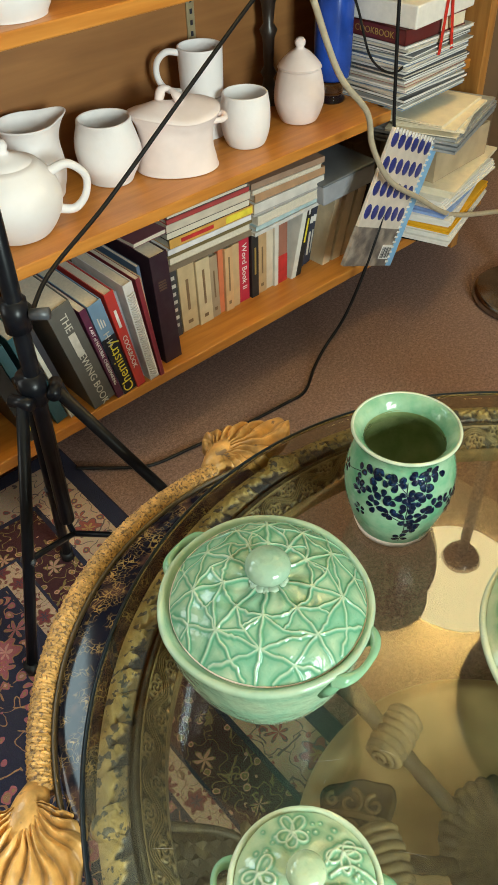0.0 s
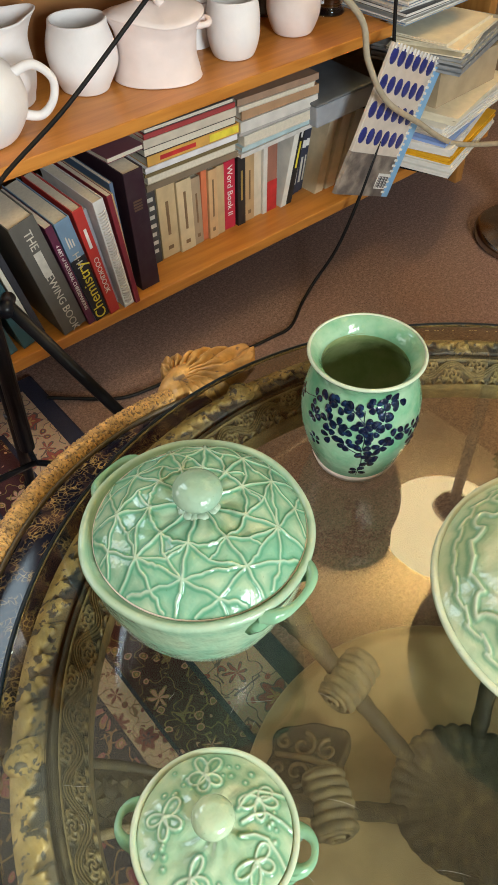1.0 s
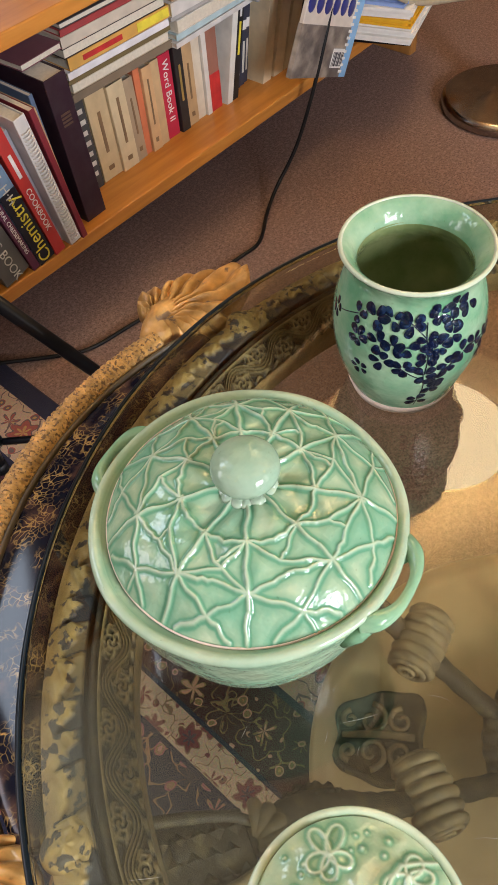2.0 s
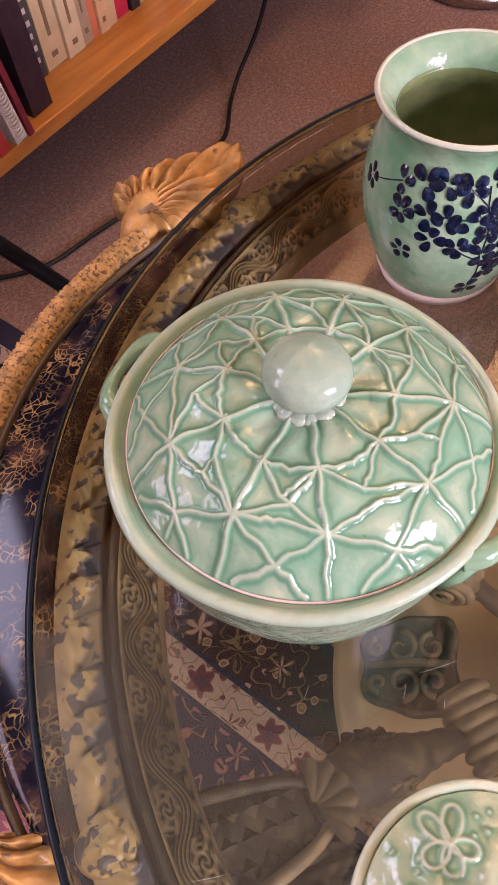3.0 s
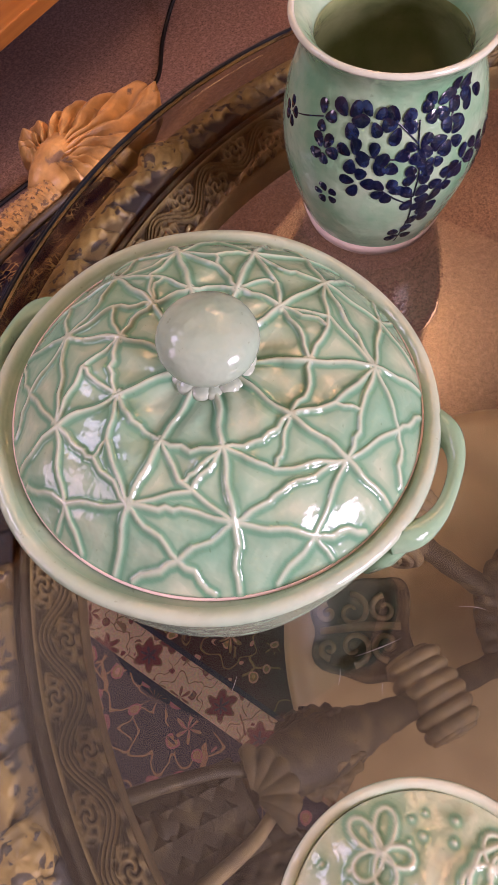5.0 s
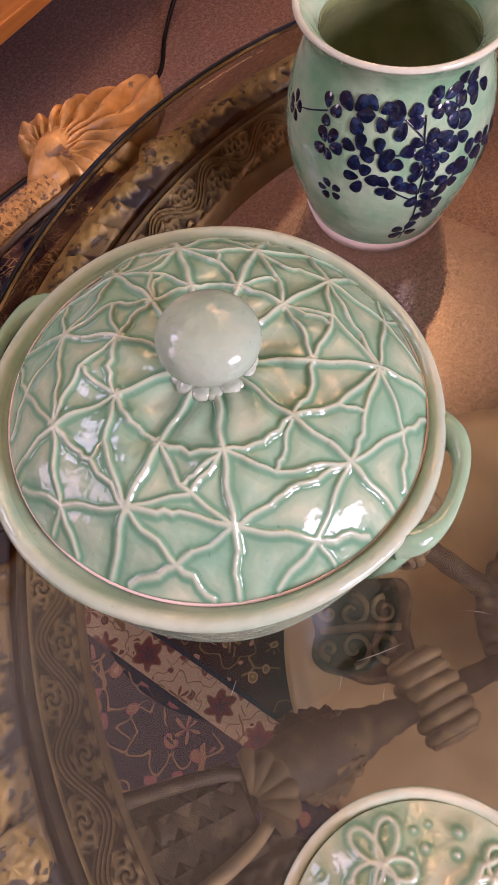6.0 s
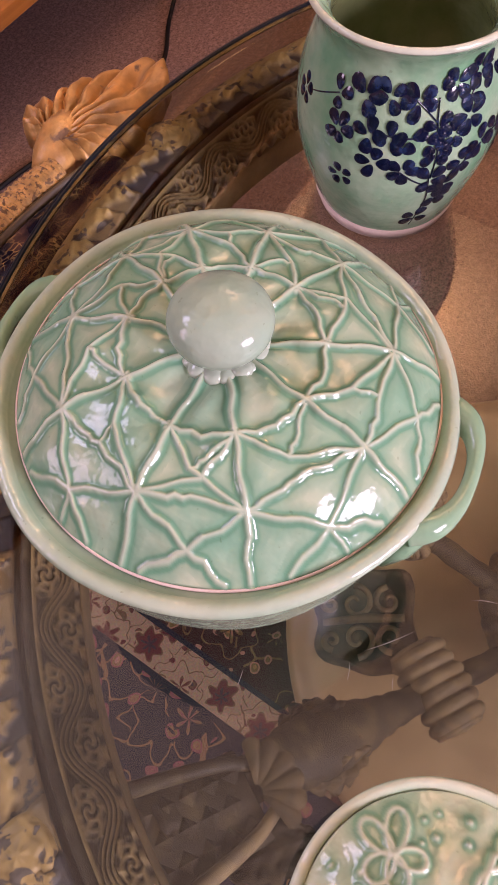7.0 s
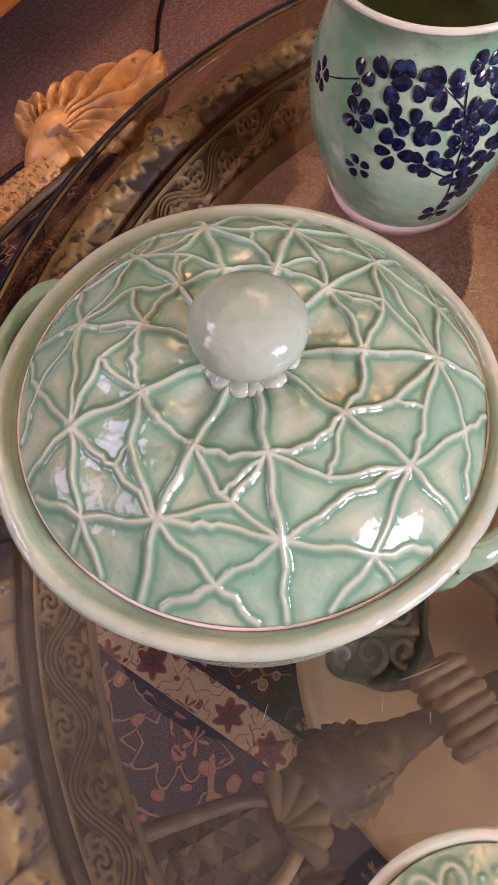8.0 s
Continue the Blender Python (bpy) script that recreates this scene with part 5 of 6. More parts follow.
pb = [(1.062, 0.030, 0.205, (0.05, 0.05, 0.05), "black and white patterned paperback"), (1.098, 0.052, 0.195, (0.52, 0.39, 0.22), "cream paperback with a faded spine"), (1.151, 0.044, 0.190, (0.56, 0.44, 0.27), "cream paperback with a faded spine"), (1.196, 0.028, 0.182, (0.34, 0.25, 0.16), "grey-brown paperback standing on the shelf"), (1.225, 0.017, 0.188, (0.56, 0.16, 0.07), "orange-edged paperback standing on the shelf"), (1.243, 0.027, 0.186, (0.55, 0.34, 0.17), "tan paperback standing on the shelf"), (1.271, 0.024, 0.186, (0.50, 0.34, 0.18), "tan paperback standing on the shelf"), (1.297, 0.036, 0.186, (0.48, 0.02, 0.05), "red paperback with white title"), (1.337, 0.025, 0.192, (0.02, 0.018, 0.018), "black paperback with yellow lettering"), (1.363, 0.032, 0.190, (0.46, 0.30, 0.15), "tan paperback standing on the shelf"), (1.396, 0.026, 0.192, (0.60, 0.52, 0.40), "cream paperback standing on the shelf"), (1.423, 0.014, 0.196, (0.62, 0.58, 0.52), "slim white paperback standing on the shelf"), (1.438, 0.036, 0.196, (0.30, 0.13, 0.09), "brown paperback with a red foot")]
for i, (x, th, h, c, lab) in enumerate(pb):
    v = book(x, 1.440 + 0.004 * math.sin(i * 2.1), Zs, th, h, 0.115, [q * 1.05 for q in c], lab, -1.0 if i < 4 else 0.6)
    if lab.startswith("red"):
        spine_text(v, "Word Book II", 0.024, 0.018, 0.105, M_WHITEI)
    elif i in (1, 2, 3, 5, 9):
        spine_bar(v, th * 0.42, th * 0.58, 0.06, 0.14 + 0.01 * (i % 3), mat("brown_ink", (0.20, 0.12, 0.06), 0.6) if i == 1 else bpy.data.materials["brown_ink"])
        spine_bar(v, th * 0.35, th * 0.65, 0.02, 0.03, bpy.data.materials["brown_ink"])
    elif i == 8:
        spine_bar(v, th * 0.38, th * 0.62, 0.07, 0.15, M_GOLDI)
    elif i == 0:
        for k in range(7):
            spine_bar(v, 0.004 + 0.003 * (k % 3), 0.022 + 0.002 * (k % 2), 0.03 + 0.023 * k, 0.040 + 0.023 * k, M_SILVER)
    elif i == 12:
        spine_bar(v, 0.0, th, 0.0, 0.085, M_REDI)
v = book(1.482, 1.430, Zs, 0.018, 0.262, 0.17, (0.68, 0.66, 0.60), "white paperback leaning on its neighbour", 13)
v = book(1.502, 1.432, Zs, 0.020, 0.265, 0.17, (0.015, 0.015, 0.015), "black paperback with yellow-green lettering leaning", 13)
spine_bar(v, 0.007, 0.013, 0.10, 0.17, M_YELLOW)
spine_bar(v, 0.007, 0.013, 0.18, 0.24, M_WHITEI)
for k, (th, h) in enumerate(((0.014, 0.20), (0.013, 0.196), (0.015, 0.198), (0.013, 0.19))):
    v = book(1.530 + 0.0165 * k, 1.455 + 0.003 * k, Zs, th, h, 0.12, (0.03, 0.035, 0.06), "slim dark blue paperback with white bands", 10)
    spine_bar(v, 0.001, th - 0.001, 0.125, 0.145, M_WHITEI)
    spine_bar(v, 0.004, th - 0.004, 0.03, 0.10, M_SILVER)
for k, (th, c) in enumerate(((0.030, (0.66, 0.54, 0.36)), (0.034, (0.70, 0.58, 0.40)), (0.036, (0.60, 0.50, 0.35)))):
    book(1.600 + 0.041 * k, 1.42, Zs, th, 0.205, 0.13, c, "yellowed cream paperback leaning on the shelf", 13 + 2 * k)
for k in range(3):
    book(1.728 + 0.012 * k, 1.40, Zs, 0.010, 0.20, 0.15, (0.05 + 0.02 * k, 0.04, 0.035), "slim dark brown booklet leaning at the shelf's end", 17)


def lying(x, y, z, lx, ly, th, rot, colour, label, page_front=True, group="books lying on the others"):
    """A book lying flat; its centre's place, length along x, depth along y."""
    e = empty("book", pose(x, y, z, 0, 0, rot), label, "book", group)
    b = box_bm(-lx / 2, -ly / 2, 0, lx / 2, ly / 2, 0.0014, 0.0005, 1)
    box_bm(-lx / 2, -ly / 2, th - 0.0014, lx / 2, ly / 2, th, 0.0005, 1, bm=b)
    if page_front is False:
        box_bm(-lx / 2, -ly / 2, 0, lx / 2, -ly / 2 + 0.0015, th, bm=b)
    part("cover", b, cover(colour), e, smooth=False)
    part("page_block", box_bm(-lx / 2 + 0.002, -ly / 2 + 0.0016, 0.0013, lx / 2 - 0.003, ly / 2 - 0.003, th - 0.0013), M_PAGES, e, smooth=False)
    return e


# two piles on top of the paperbacks
zz = 0.4215
for th, lx, c, lab, pf in ((0.016, 0.268, (0.20, 0.15, 0.10), "brown softcover book lying flat", False), (0.018, 0.26, (0.50, 0.42, 0.30), "cream-edged book lying flat", True), (0.008, 0.27, (0.16, 0.12, 0.05), "olive-brown thin book lying flat", False), (0.014, 0.265, (0.72, 0.70, 0.72), "white softcover book lying flat", False), (0.024, 0.27, (0.62, 0.34, 0.08), "yellow and orange paperback lying flat", False), (0.018, 0.262, (0.03, 0.02, 0.02), "black-edged book lying flat", True), (0.020, 0.26, (0.58, 0.50, 0.40), "cream paperback lying flat", False), (0.012, 0.255, (0.36, 0.05, 0.05), "red and white magazine lying flat", False), (0.010, 0.25, (0.09, 0.08, 0.08), "dark magazine lying flat", True)):
    e = lying(1.20 + (0.01 if th > 0.02 else 0.0), 1.50, zz, lx, 0.14, th, -1.5, c, lab, pf)
    if 0.02 < th:
        part("title_bar", box_bm(-0.10, -0.0712, th * 0.3, 0.0, -0.0700, th * 0.7), M_REDI, e, smooth=False)
        part("title_bar", box_bm(0.04, -0.0712, th * 0.15, 0.125, -0.0700, th * 0.85), M_YELLOW, e, smooth=False)
    zz += th + 0.0006
e = lying(1.015, 1.50, 0.5260, 0.10, 0.14, 0.012, 3, (0.20, 0.08, 0.10), "mauve booklet lying on top of the tall books")
zz = 0.4215
for k, (th, lx, c, lab) in enumerate(((0.011, 0.255, (0.60, 0.58, 0.56), "pale softcover book"), (0.012, 0.25, (0.42, 0.55, 0.58), "blue-grey thin book"), (0.026, 0.25, (0.62, 0.60, 0.56), "grey-white book"), (0.008, 0.245, (0.40, 0.38, 0.36), "grey thin magazine"), (0.026, 0.25, (0.64, 0.61, 0.57), "white softcover book"), (0.022, 0.246, (0.42, 0.25, 0.14), "brown paperback"), (0.012, 0.24, (0.58, 0.52, 0.44), "cream booklet"), (0.016, 0.25, (0.34, 0.22, 0.15), "reddish-brown book"))):
    lying(1.455 + 0.006 * (k % 3), 1.49 + 0.003 * (k % 2), zz, lx, 0.15, th, 1.5 - 0.7 * k, c, lab + " lying flat on paperbacks", k % 4 == 2)
    zz += th + 0.0006
gb = empty("storage_box", pose(1.668, 1.505, 0.436, 0, -4, -4), "flat dark grey cardboard box lying on paperbacks", "box")
M_DGREY = mat("grey_board", (0.12, 0.13, 0.145), 0.5, var=0.2, scale=20)
part("lid", box_bm(-0.10, -0.125, 0.055, 0.10, 0.125, 0.062, 0.003), M_DGREY, gb, smooth=False)
part("tray", box_bm(-0.096, -0.121, 0.0, 0.096, 0.121, 0.0545, 0.004), mat("pale_grey_board", (0.30, 0.31, 0.34), 0.5, var=0.15, scale=30), gb, "lighter grey box tray", smooth=False)

# ---- unglazed pottery on the shelf ----
ZT = SHELF_TOP


def pot(name, x, y, z, profile, label, category, mtl=None, seg=64, wob=None, group="unglazed pottery on the shelf", k=1.0):
    e = empty(name, pose(x + 0.010, y - 0.014, z) @ Matrix.Diagonal((k, k, k, 1)), label, category, group)
    line = smooth_line([(r, 0, h) for r, h in profile], 5)
    part("body", lathe([(max(0, p.x), p.z) for p in line], seg, wob=wob), mtl or M_BISQUE, e)
    return e


def loop_handle(e, pts, r, mtl=None, rot=0.0):
    ob = part("handle", tube(smooth_line(pts, 8), r, 12, up=(0, 1, 0)), mtl or M_BISQUE, e)
    ob.matrix_local = pose(0, 0, 0, 0, 0, rot)


def open_prof(outer, wall=0.005, floor=0.008):
    inner = [(max(r - wall, 0.002), h) for r, h in reversed(outer)]
    return [(0, 0.0)] + outer + [(outer[-1][0] - wall / 2, outer[-1][1] + 0.0025)] + inner[:-1] + [(inner[-1][0], floor), (0, floor)]


tp = pot("teapot", 0.735, 1.515, ZT, [(0, 0), (0.045, 0.0), (0.062, 0.012), (0.078, 0.040), (0.082, 0.066), (0.075, 0.092), (0.060, 0.112), (0.045, 0.122), (0, 0.124)], "white unglazed bisque teapot with lid on the shelf", "teapot", k=1.22)
part("lid", lathe([(0, 0.160), (0.008, 0.1585), (0.012, 0.150), (0.009, 0.142), (0.012, 0.137), (0.030, 0.131), (0.046, 0.121), (0.047, 0.118), (0, 0.118)], 48), M_BISQUE, tp, "domed lid with pointed knob")
loop_handle(tp, [(0.066, 0, 0.098), (0.098, 0, 0.108), (0.124, 0, 0.085), (0.120, 0, 0.052), (0.098, 0, 0.030), (0.070, 0, 0.034)], lambda t: 0.0085 - 0.002 * math.sin(math.pi * t), rot=-28)
sp = part("spout", tube(smooth_line([(-0.07, 0, 0.05), (-0.10, 0, 0.07), (-0.118, 0, 0.10), (-0.135, 0, 0.118)], 6), lambda t: 0.018 * (1 - 0.55 * t), 14), M_BISQUE, tp)
sp.matrix_local = pose(0, 0, 0, 0, 0, -28)


def lip(a, r, z):
    k = max(0.0, (z - 0.10) / 0.06) * max(0.0, math.cos(a)) ** 10
    return 0.030 * k, 0.004 * k


pot("jug", 0.855, 1.63, ZT, open_prof([(0.050, 0), (0.060, 0.02), (0.068, 0.055), (0.066, 0.095), (0.058, 0.125), (0.060, 0.15), (0.066, 0.163)]), "white unglazed bisque jug with a pouring lip", "jug", wob=lip)
pot("cup", 1.020, 1.585, ZT, open_prof([(0.042, 0), (0.052, 0.010), (0.066, 0.040), (0.070, 0.068), (0.066, 0.095), (0.059, 0.118), (0.0575, 0.130)]), "white unglazed bisque cup with bulging sides", "cup", k=1.06, wob=lambda a, r, z: (0.0016 * math.sin(a * 3 + z * 60), 0))


def oval_w(a, r, z):
    s = r * (0.42 * math.cos(a) ** 2 - 0.10)
    return s + 0.002 * math.sin(3 * a + 20 * z), 0.008 * (z / 0.12) * math.sin(2 * a + 0.6)


op = pot("lidded_pot", 1.190, 1.520, ZT, [(0, 0), (0.060, 0.0), (0.064, 0.010), (0.058, 0.045), (0.060, 0.085), (0.068, 0.108), (0.070, 0.116), (0.064, 0.117), (0, 0.117)], "pinkish-white unglazed oval pot with a sculpted lid", "pot", M_BISQUEP, wob=oval_w)
op.matrix_world = pose(1.178, 1.512, ZT, 0, 0, -38) @ Matrix.Diagonal((1.12, 1.12, 1.12, 1))
part("lid", lathe([(0, 0.138), (0.030, 0.134), (0.060, 0.124), (0.0715, 0.118), (0.0715, 0.114), (0, 0.114)], 64, wob=oval_w), M_BISQUEP, op, "low domed lid")
part("finial", tube(smooth_line([(-0.028, 0.0, 0.133), (-0.020, 0.004, 0.156), (-0.004, 0.006, 0.158), (0.008, -0.004, 0.148), (0.018, -0.006, 0.134)], 6), lambda t: 0.0075 + 0.003 * math.sin(t * 9), 10), M_BISQUEP, op, "curled strap finial")
part("ear", tube(smooth_line([(0.075, 0.012, 0.100), (0.100, 0.006, 0.104), (0.102, -0.012, 0.100), (0.078, -0.018, 0.098)], 6), 0.006, 10), M_BISQUEP, op, "pinched side lug")
pot("cup", 1.345, 1.635, ZT, open_prof([(0.048, 0), (0.053, 0.008), (0.055, 0.04), (0.0555, 0.080), (0.055, 0.095)]), "tall white unglazed cup under a mug", "cup")
mg = pot("mug", 1.345, 1.635, ZT + 0.0985, open_prof([(0.048, 0), (0.052, 0.006), (0.0535, 0.04), (0.0545, 0.09), (0.055, 0.108)]), "white unglazed bisque mug standing on a cup", "mug")
loop_handle(mg, [(-0.048, 0, 0.098), (-0.082, 0, 0.104), (-0.106, 0, 0.084), (-0.108, 0, 0.050), (-0.088, 0, 0.020), (-0.048, 0, 0.010)], 0.0078, rot=-25)
pot("cup", 1.375, 1.512, ZT, open_prof([(0.036, 0), (0.046, 0.006), (0.055, 0.032), (0.0575, 0.060), (0.0565, 0.088), (0.0535, 0.108), (0.0525, 0.114)]), "white unglazed bisque tumbler", "cup", k=1.06)
sg = pot("sugar_bowl", 1.575, 1.525, ZT, [(0, 0), (0.036, 0.0), (0.047, 0.008), (0.0585, 0.038), (0.0605, 0.062), (0.0565, 0.092), (0.0500, 0.118), (0.0490, 0.124), (0, 0.124)], "pinkish-white unglazed lidded sugar bowl", "sugar bowl", M_BISQUEP, k=1.07)
part("lid", lathe([(0, 0.186), (0.008, 0.185), (0.013, 0.178), (0.0125, 0.171), (0.009, 0.166), (0.012, 0.161), (0.022, 0.156), (0.038, 0.142), (0.050, 0.128), (0.0515, 0.123), (0, 0.123)], 48), M_BISQUEP, sg, "pointed lid with a bud knob")
pot("bowl", 0.80, 1.485, 1.031, open_prof([(0.060, 0), (0.068, 0.006), (0.085, 0.04), (0.09, 0.07)]), "white unglazed bisque bowl on the top shelf", "bowl")

# dark turned candlestick and a blue jar on a glass foot
cs = empty("candlestick", pose(1.625, 1.665, ZT), "dark turned wooden candlestick on the shelf", "candlestick")
M_DKW = mat("dark_wood", (0.03, 0.02, 0.015), 0.35, var=0.3, scale=30)
part("stem", lathe([(0, 0), (0.045, 0), (0.047, 0.01), (0.02, 0.03), (0.014, 0.06), (0.022, 0.075), (0.013, 0.09), (0.016, 0.16), (0.024, 0.18), (0.013, 0.195), (0.018, 0.24), (0.028, 0.27), (0.020, 0.29), (0.035, 0.30), (0.034, 0.32), (0, 0.32)], 40), M_DKW, cs)
jar = empty("blue_jar", pose(1.745, 1.545, ZT), "cobalt-blue glass jar standing on a clear glass foot", "jar")
part("foot", lathe([(0, 0), (0.036, 0), (0.040, 0.004), (0.034, 0.014), (0.030, 0.022), (0.036, 0.030), (0.034, 0.044), (0.028, 0.055), (0, 0.056)], 48), M_CLEAR, jar, "clear ribbed glass foot")
part("body", lathe([(0, 0.0565), (0.038, 0.0565), (0.048, 0.066), (0.0505, 0.10), (0.0505, 0.33), (0.046, 0.34), (0, 0.34)], 48), mat("cobalt_glass", (0.020, 0.075, 0.42), 0.18, var=0.3, scale=14), jar, "cobalt-blue body")
hook = part("wire_loop", tube([(0.06 * math.cos(t), 0.06 * math.sin(t), 0.30 + 0.012 * math.sin(2 * t)) for t in (k * 2 * math.pi / 30 for k in range(30))], 0.0028, 6, closed=True), M_BLACK, jar, "loose black wire ring")

# ---- magazines and papers at the end of the shelf ----
rm = random.Random(21)
mag_cols = [(0.40, 0.40, 0.40), (0.50, 0.49, 0.46), (0.10, 0.11, 0.14), (0.56, 0.54, 0.50), (0.03, 0.03, 0.035), (0.10, 0.16, 0.28), (0.05, 0.05, 0.06), (0.58, 0.56, 0.52), (0.40, 0.42, 0.44), (0.68, 0.66, 0.63), (0.30, 0.08, 0.07)]
part_support = empty("document_box", pose(1.96, 1.52, SHELF_LOW), "old cardboard archive box holding up papers", "box")
part("box", box_bm(-0.06, 0.06, 0.0, 0.22, 0.19, 0.225, 0.006), mat("worn_card", (0.46, 0.36, 0.23), 0.8, var=0.15, scale=18), part_support, smooth=False)
z = SHELF_TOP + 0.0004
magrot = 3
for k in range(23):
    th = rm.uniform(0.004, 0.009)
    c = mag_cols[rm.randrange(len(mag_cols))] if k else (0.10, 0.30, 0.60)
    e = empty("magazine", pose(1.945 + rm.uniform(-0.010, 0.010), 1.458 + rm.uniform(-0.007, 0.007), z, 0, 0, magrot + rm.uniform(-4, 4)), "glossy magazine in a tall untidy stack" if k else "blue-covered magazine at the foot of the stack", "magazine", "stack of magazines")
    b = box_bm(-0.145, -0.105, 0, 0.145, 0.105, th * 0.12)
    box_bm(-0.145, -0.105, th * 0.86, 0.145, 0.105, th, bm=b)
    part("cover", b, cover(c, 0.3), e, smooth=False)
    part("page_block", box_bm(-0.1435, -0.1035, th * 0.12, 0.1435, 0.1035, th * 0.86), M_WHITEP if k % 3 else M_PAGES, e, smooth=False)
    z += th + 0.0004
e = empty("book", pose(1.935, 1.462, z, 0, 0, magrot - 2), "maroon hardback cookbook with gold title on the magazines", "book", "stack of magazines")
b = box_bm(-0.13, -0.10, 0, 0.13, 0.10, 0.003)
box_bm(-0.13, -0.10, 0.034, 0.13, 0.10, 0.037, bm=b)
box_bm(-0.13, -0.10, 0, -0.127, 0.10, 0.037, bm=b)
box_bm(-0.13, -0.10, 0, 0.02, -0.098, 0.037, bm=b)
part("cover", b, cover((0.13, 0.02, 0.02)), e, smooth=False)
part("page_block", box_bm(-0.127, -0.0975, 0.003, 0.128, 0.098, 0.034), M_CREAMP, e, smooth=False)
part("title", text_bm("COOKBOOK", 0.022, Matrix(((0, 0, -1, -0.1305), (-1, 0, 0, 0.0), (0, 1, 0, 0.018), (0, 0, 0, 1)))), M_GOLDI, e, smooth=False)
z += 0.0375
e = empty("binder", pose(1.95, 1.462, z, 0, 0, magrot + 2), "white bound report lying on the stack", "binder", "stack of magazines")
part("cover", box_bm(-0.14, -0.11, 0, 0.14, 0.11, 0.055, 0.004), M_WHITEP, e, smooth=False)
for k, (dx, rz) in enumerate(((0.02, 6), (0.055, -12))):
    rb = part("ribbon_marker", box_bm(-0.006, -0.0015, -0.085, 0.006, 0.0, 0.045), mat("red_ribbon", (0.62, 0.03, 0.02), 0.5) if k == 0 else bpy.data.materials["red_ribbon"], e, "red ribbon marker", smooth=False)
    rb.matrix_local = pose(dx - 0.03, -0.1125, 0.0, 0, rz, 0)
for k, c in enumerate(((0.02, 0.14, 0.15), (0.55, 0.10, 0.06), (0.60, 0.55, 0.40), (0.05, 0.18, 0.12))):
    book(2.245 - 0.026 * k, 1.52, 0.6265, 0.022, 0.30, 0.17, c, "hardback book upright beside the magazine stack", 0)

# untidy papers under the stack
zp = 0.5475
for k in range(24):
    e = empty("paper_sheaf", pose(2.010 + rm.uniform(-0.02, 0.02), 1.385 + rm.uniform(-0.015, 0.015), zp, 0, 0, 14 + rm.uniform(-12, 12)), "sheaf of yellowed cream paper in an untidy pile", "paper", "papers piled at the shelf's end")
    th = rm.uniform(0.006, 0.011)
    for q in range(3):
        part("sheet", box_bm(-0.13 + rm.uniform(-0.006, 0.006), -0.10, th * q / 3, 0.13 + rm.uniform(-0.006, 0.006), 0.10, th * (q + 0.9) / 3), M_CREAMP, e, smooth=False)
    zp += th + 0.0004
    if zp > 0.584:
        break
zp = SHELF_LOW + 0.0003
sheets = [("black plastic folder", M_BLACK, 0.014), ("stack of white typing paper", M_WHITEP, 0.030), ("yellow card folder", mat("yellow_card", (0.80, 0.42, 0.02), 0.6, var=0.08), 0.014), ("sheaf of white letters", M_WHITEP, 0.022), ("pale blue folder", mat("blue_card", (0.25, 0.36, 0.66), 0.6, var=0.1), 0.012), ("sheaf of white letters", M_WHITEP, 0.018), ("cream card folder", M_CREAMP, 0.022), ("old cardboard book box", bpy.data.materials["worn_card"], 0.080), ("grey plastic document sleeve", mat("grey_sleeve", (0.32, 0.33, 0.34), 0.35), 0.030)]
for k, (lab, mt, th) in enumerate(sheets):
    th *= 1.34
    s = 0.92 if k in (0, 7) else 1.2
    e = empty("paper_sheaf", pose(2.030 + rm.uniform(-0.02, 0.02) + 0.003 * k, 1.375 + 0.004 * k, zp, 0, 0, 15 + rm.uniform(-13, 13)), lab + " in an untidy pile", "paper", "papers piled at the shelf's end")
    n = max(2, int(th / 0.006)) if k != 7 else 1
    for q in range(n):
        dx, dy = (rm.uniform(-0.008, 0.008), rm.uniform(-0.008, 0.008)) if n > 1 else (0, 0)
        part("sheet", box_bm((-0.15 + dx) * s, (-0.105 + dy) * s, th * q / n, (0.15 + dx) * s, (0.105 + dy) * s, th * (q + 0.92) / n), mt, e, smooth=False)
    zp += th + 0.0005

# blue spiral notebook leaning at the end of the shelf
nb = empty("spiral_notebook", Matrix(((0.913, 0.306, 0, 1.7235), (0, 0, -1, 1.290), (-0.565, 0.943, 0, 0.4225), (0, 0, 0, 1))) @ Matrix.Diagonal((1.12, 1.05, 1, 1)), "spiral notebook with blue cover and scarab pattern, leaning", "notebook")
part("cover", box_bm(-0.115, -0.175, -0.005, 0.115, 0.175, 0.005, 0.001, 1), mat("notebook_print", (0.62, 0.55, 0.48), 0.4, var=0.12, scale=30), nb, smooth=False)
M_NBLUE = mat("notebook_blue", (0.22, 0.45, 0.72), 0.4, var=0.1)
part("spine_strip", box_bm(0.088, -0.176, -0.006, 0.118, 0.176, 0.0062, 0.001, 1), M_NBLUE, nb, "light blue edge strip", smooth=False)
part("lower_panel", box_bm(-0.1155, -0.1755, -0.0055, 0.098, -0.07, 0.0058), mat("photo_print", (0.13, 0.11, 0.10), 0.4, var=0.5, scale=35, second=(0.40, 0.34, 0.28), sec_scale=22, sec_amount=0.8), nb, "brown and grey photo panel", smooth=False)
part("barcode_label", box_bm(0.035, -0.155, 0.0055, 0.085, -0.115, 0.0066), M_WHITEI, nb, "white label with bars", smooth=False)
for k in range(9):
    part("bar", box_bm(0.039 + 0.005 * k, -0.152, 0.0064, 0.0405 + 0.005 * k + 0.001 * (k % 3), -0.122, 0.0072), M_INK, nb, smooth=False)
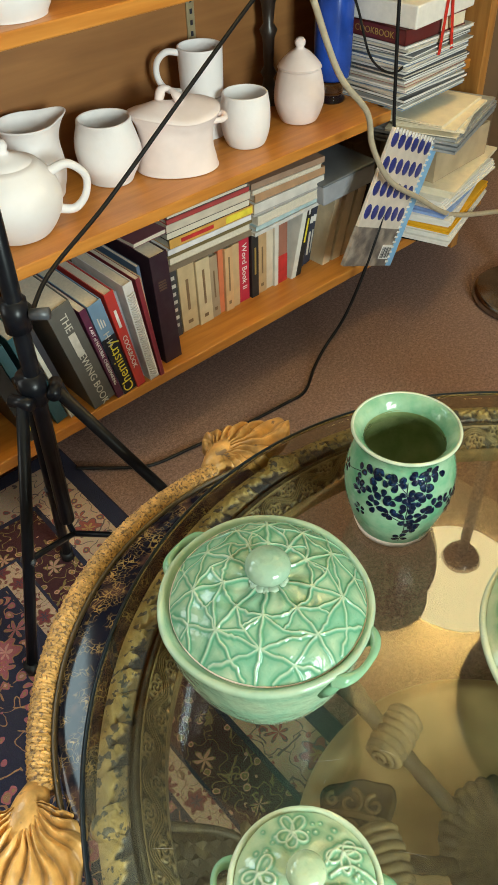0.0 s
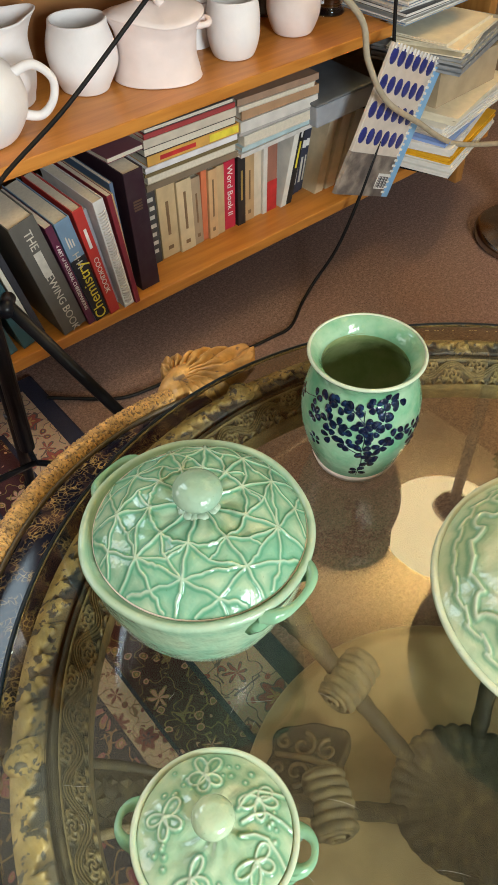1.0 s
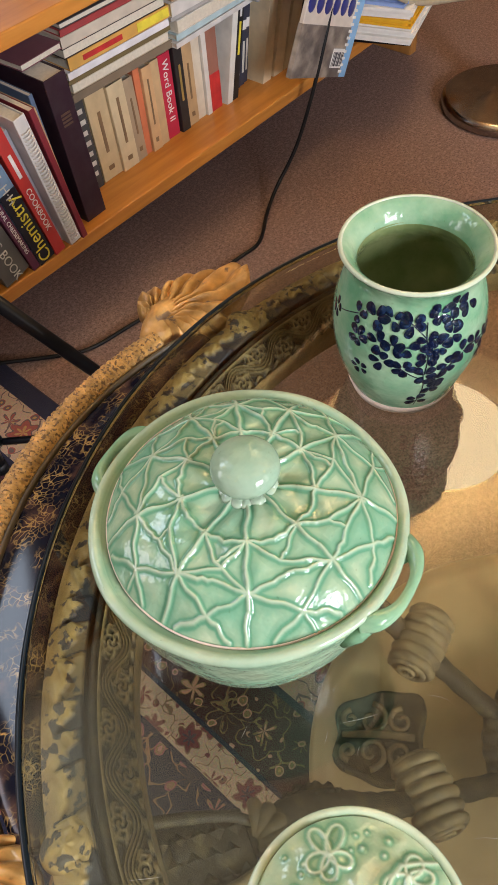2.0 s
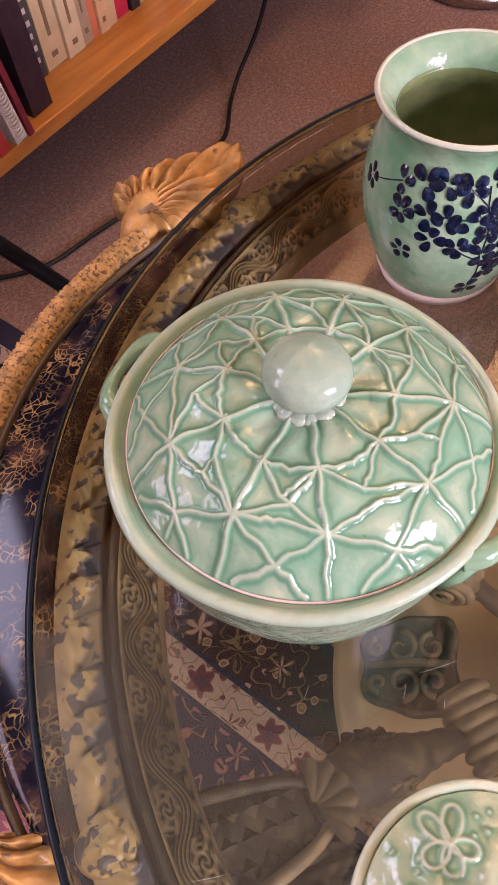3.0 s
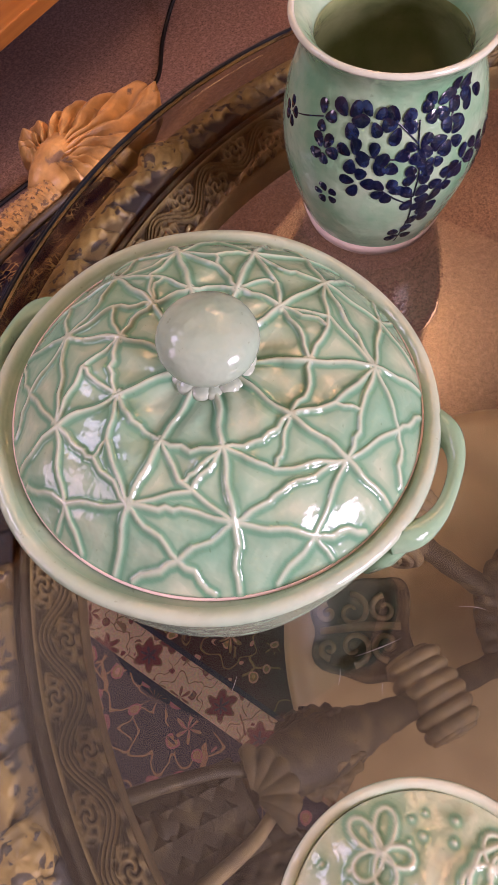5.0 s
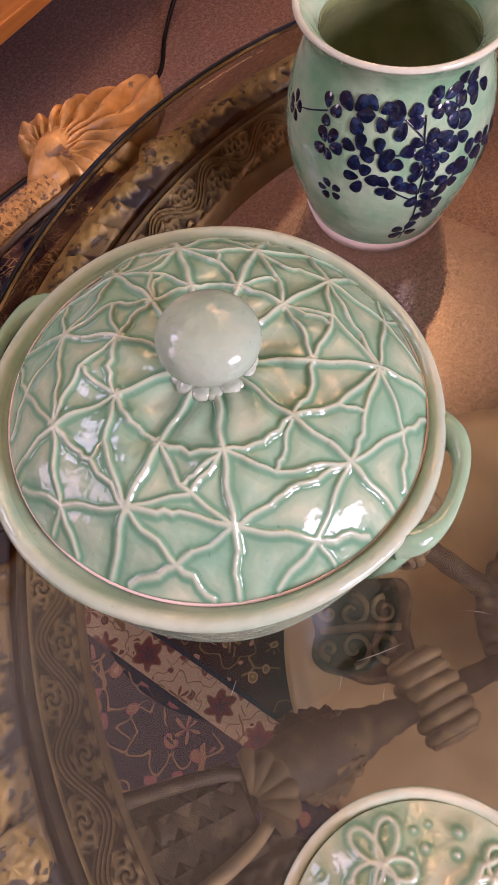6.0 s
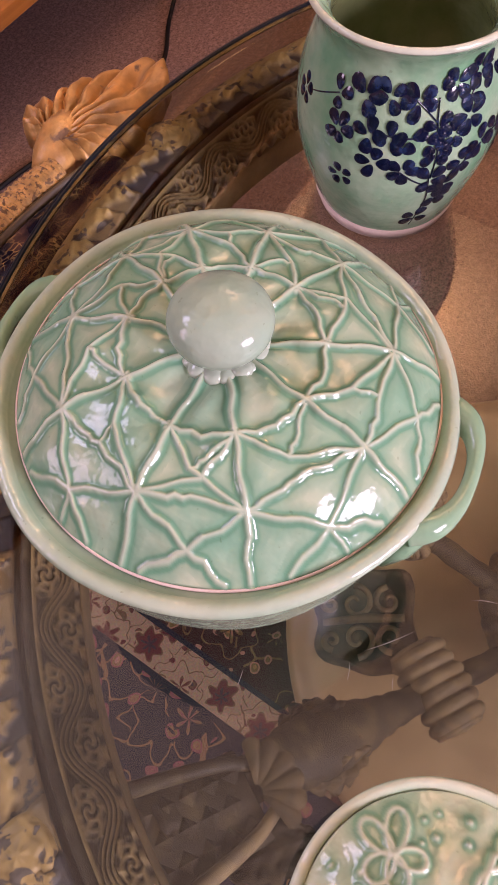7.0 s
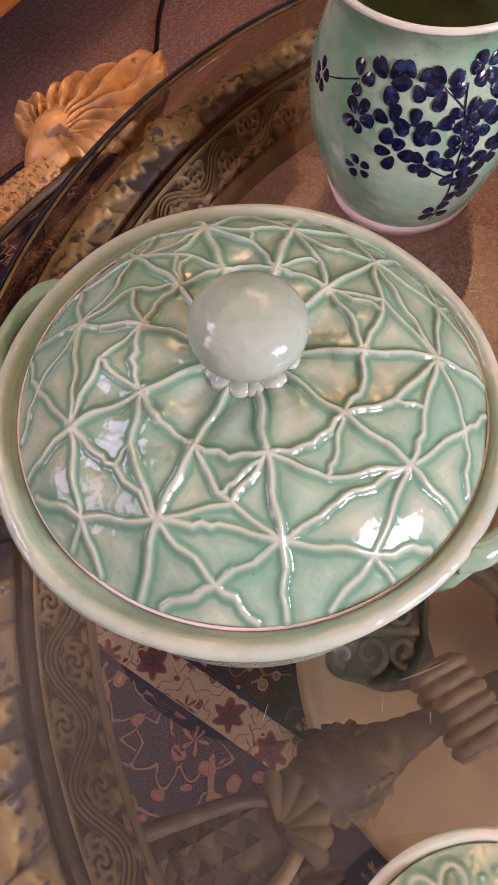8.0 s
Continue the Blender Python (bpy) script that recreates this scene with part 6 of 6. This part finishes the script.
M_SCARAB = mat("deep_blue_print", (0.025, 0.035, 0.20), 0.4, var=0.3, scale=60)
for row in range(4):
    for col in range(6):
        sc = lathe([(0, 0.0062), (0.006, 0.0062), (0.0105, 0.0058), (0.011, 0.005), (0, 0.005)], 12)
        bmesh.ops.scale(sc, vec=(1.25, 1.8, 1.0), verts=sc.verts)
        bmesh.ops.translate(sc, vec=(-0.098 + 0.033 * col, 0.150 - 0.060 * row, 0.0), verts=sc.verts)
        part("scarab_print", sc, M_SCARAB, nb)
for k in range(24):
    part("binding_tooth", box_bm(0.080, -0.166 + 0.0142 * k, 0.005, 0.094, -0.160 + 0.0142 * k, 0.0075, 0.0008, 1), M_WHITEI, nb, smooth=False)
for k in range(13):
    part("binding_tooth", box_bm(-0.108 + 0.0155 * k, 0.164, 0.005, -0.101 + 0.0155 * k, 0.178, 0.0075, 0.0008, 1), M_WHITEI, nb, smooth=False)

# ---- light stand ----
TX, TY = 0.515, 1.10
st = empty("tripod_stand", pose(TX, TY, 0), "black metal tripod light stand on the rug", "tripod")
part("column", tube([(0.0, 0.01, 0.22), (0.005, 0.0, 0.60), (0.012, 0.0, 1.35)], 0.0150, 16), M_BLACK, st)
part("upper_column", tube([(0.010, 0.0, 0.72), (0.020, 0.0, 1.75)], 0.012, 16), M_BLACK, st)
part("clamp", tube([(0.004, 0, 0.69), (0.005, 0, 0.745)], 0.022, 20), M_BLACK, st, "tightening clamp")
part("clamp_knob", tube([(0.02, -0.02, 0.72), (0.042, -0.042, 0.722)], 0.010, 14), M_GREYM, st)
part("hub", tube([(0.0, 0, 0.545), (0.0, 0, 0.60)], 0.025, 24), M_BLACK, st, "black hub where the legs hinge")
feet = [(-0.20, -0.10), (0.012, 0.095), (0.285, -0.215)]
for fx, fy in feet:
    d = Vector((fx, fy, 0)).normalized()
    o = Vector((-d.y, d.x, 0)) * 0.010
    top = Vector((d.x * 0.036, d.y * 0.036, 0.565))
    foot = Vector((fx, fy, 0.014))
    lg = part("leg", tube([top, foot], 0.0112, 12), M_BLACK, st)
    part("hinge", tube([top - o * 2.2, top + o * 2.0], 0.012, 12), M_BLACK, lg)
    part("foot_tip", tube([foot + Vector((0, 0, 0.02)), foot - Vector((0, 0, 0.003))], 0.0145, 12), M_RUBBER, lg, "rubber foot")
    midp = top.lerp(foot, 0.80 if fx > 0.1 else 0.55)
    part("brace", tube([midp, Vector((0.010, 0.020, 0.160))], 0.0065, 8), M_BLACK, lg)
    part("bolt", tube([midp - o * 1.4, midp + o * 1.4], 0.0065, 8), M_GREYM, lg)

# ---- cables ----
def cable(name, pts, r, mtl, label):
    return tagged(part(name, tube(smooth_line(pts, 10), r, 10), mtl), label, "cable")


cable("power_cord", [(0.53, 1.085, 0.70), (0.62, 1.16, 0.722), (0.79, 1.215, 0.775), (0.98, 1.235, 0.89), (1.15, 1.26, 0.985), (1.40, 1.32, 1.10), (1.6, 1.40, 1.20)], 0.0040, M_RUBBER, "slack black power cord hanging from the light stand")
cable("power_cord", [(1.70, 1.31, 1.15), (1.692, 1.303, 0.95), (1.708, 1.30, 0.70), (1.722, 1.295, 0.49), (1.66, 1.285, 0.32), (1.585, 1.30, 0.13), (1.51, 1.315, 0.03), (1.44, 1.29, 0.007), (1.345, 1.235, 0.006), (1.27, 1.235, 0.006), (1.13, 1.25, 0.006), (0.97, 1.28, 0.006), (0.86, 1.30, 0.006), (0.80, 1.34, 0.006), (0.70, 1.42, 0.017)], 0.0045, M_RUBBER, "thin black cord running down the bookcase and over the carpet")
cable("extension_cord", [(1.324, 1.225, 1.000), (1.409, 1.225, 0.844), (1.513, 1.225, 0.735), (1.544, 1.225, 0.646), (1.623, 1.225, 0.537), (1.754, 1.225, 0.446), (1.933, 1.225, 0.332), (2.194, 1.225, 0.247), (2.42, 1.26, 0.16)], 0.0072, M_BEIGE, "thick beige extension cord slung in front of the bookcase")
cable("loose_wire", [(1.60, 1.42, 1.02), (1.66, 1.40, 0.90), (1.70, 1.38, 0.78), (1.755, 1.355, 0.735), (1.82, 1.36, 0.745), (1.90, 1.40, 0.80), (1.96, 1.44, 0.86)], 0.003, M_RUBBER, "thin loose black wire across the magazine stack")
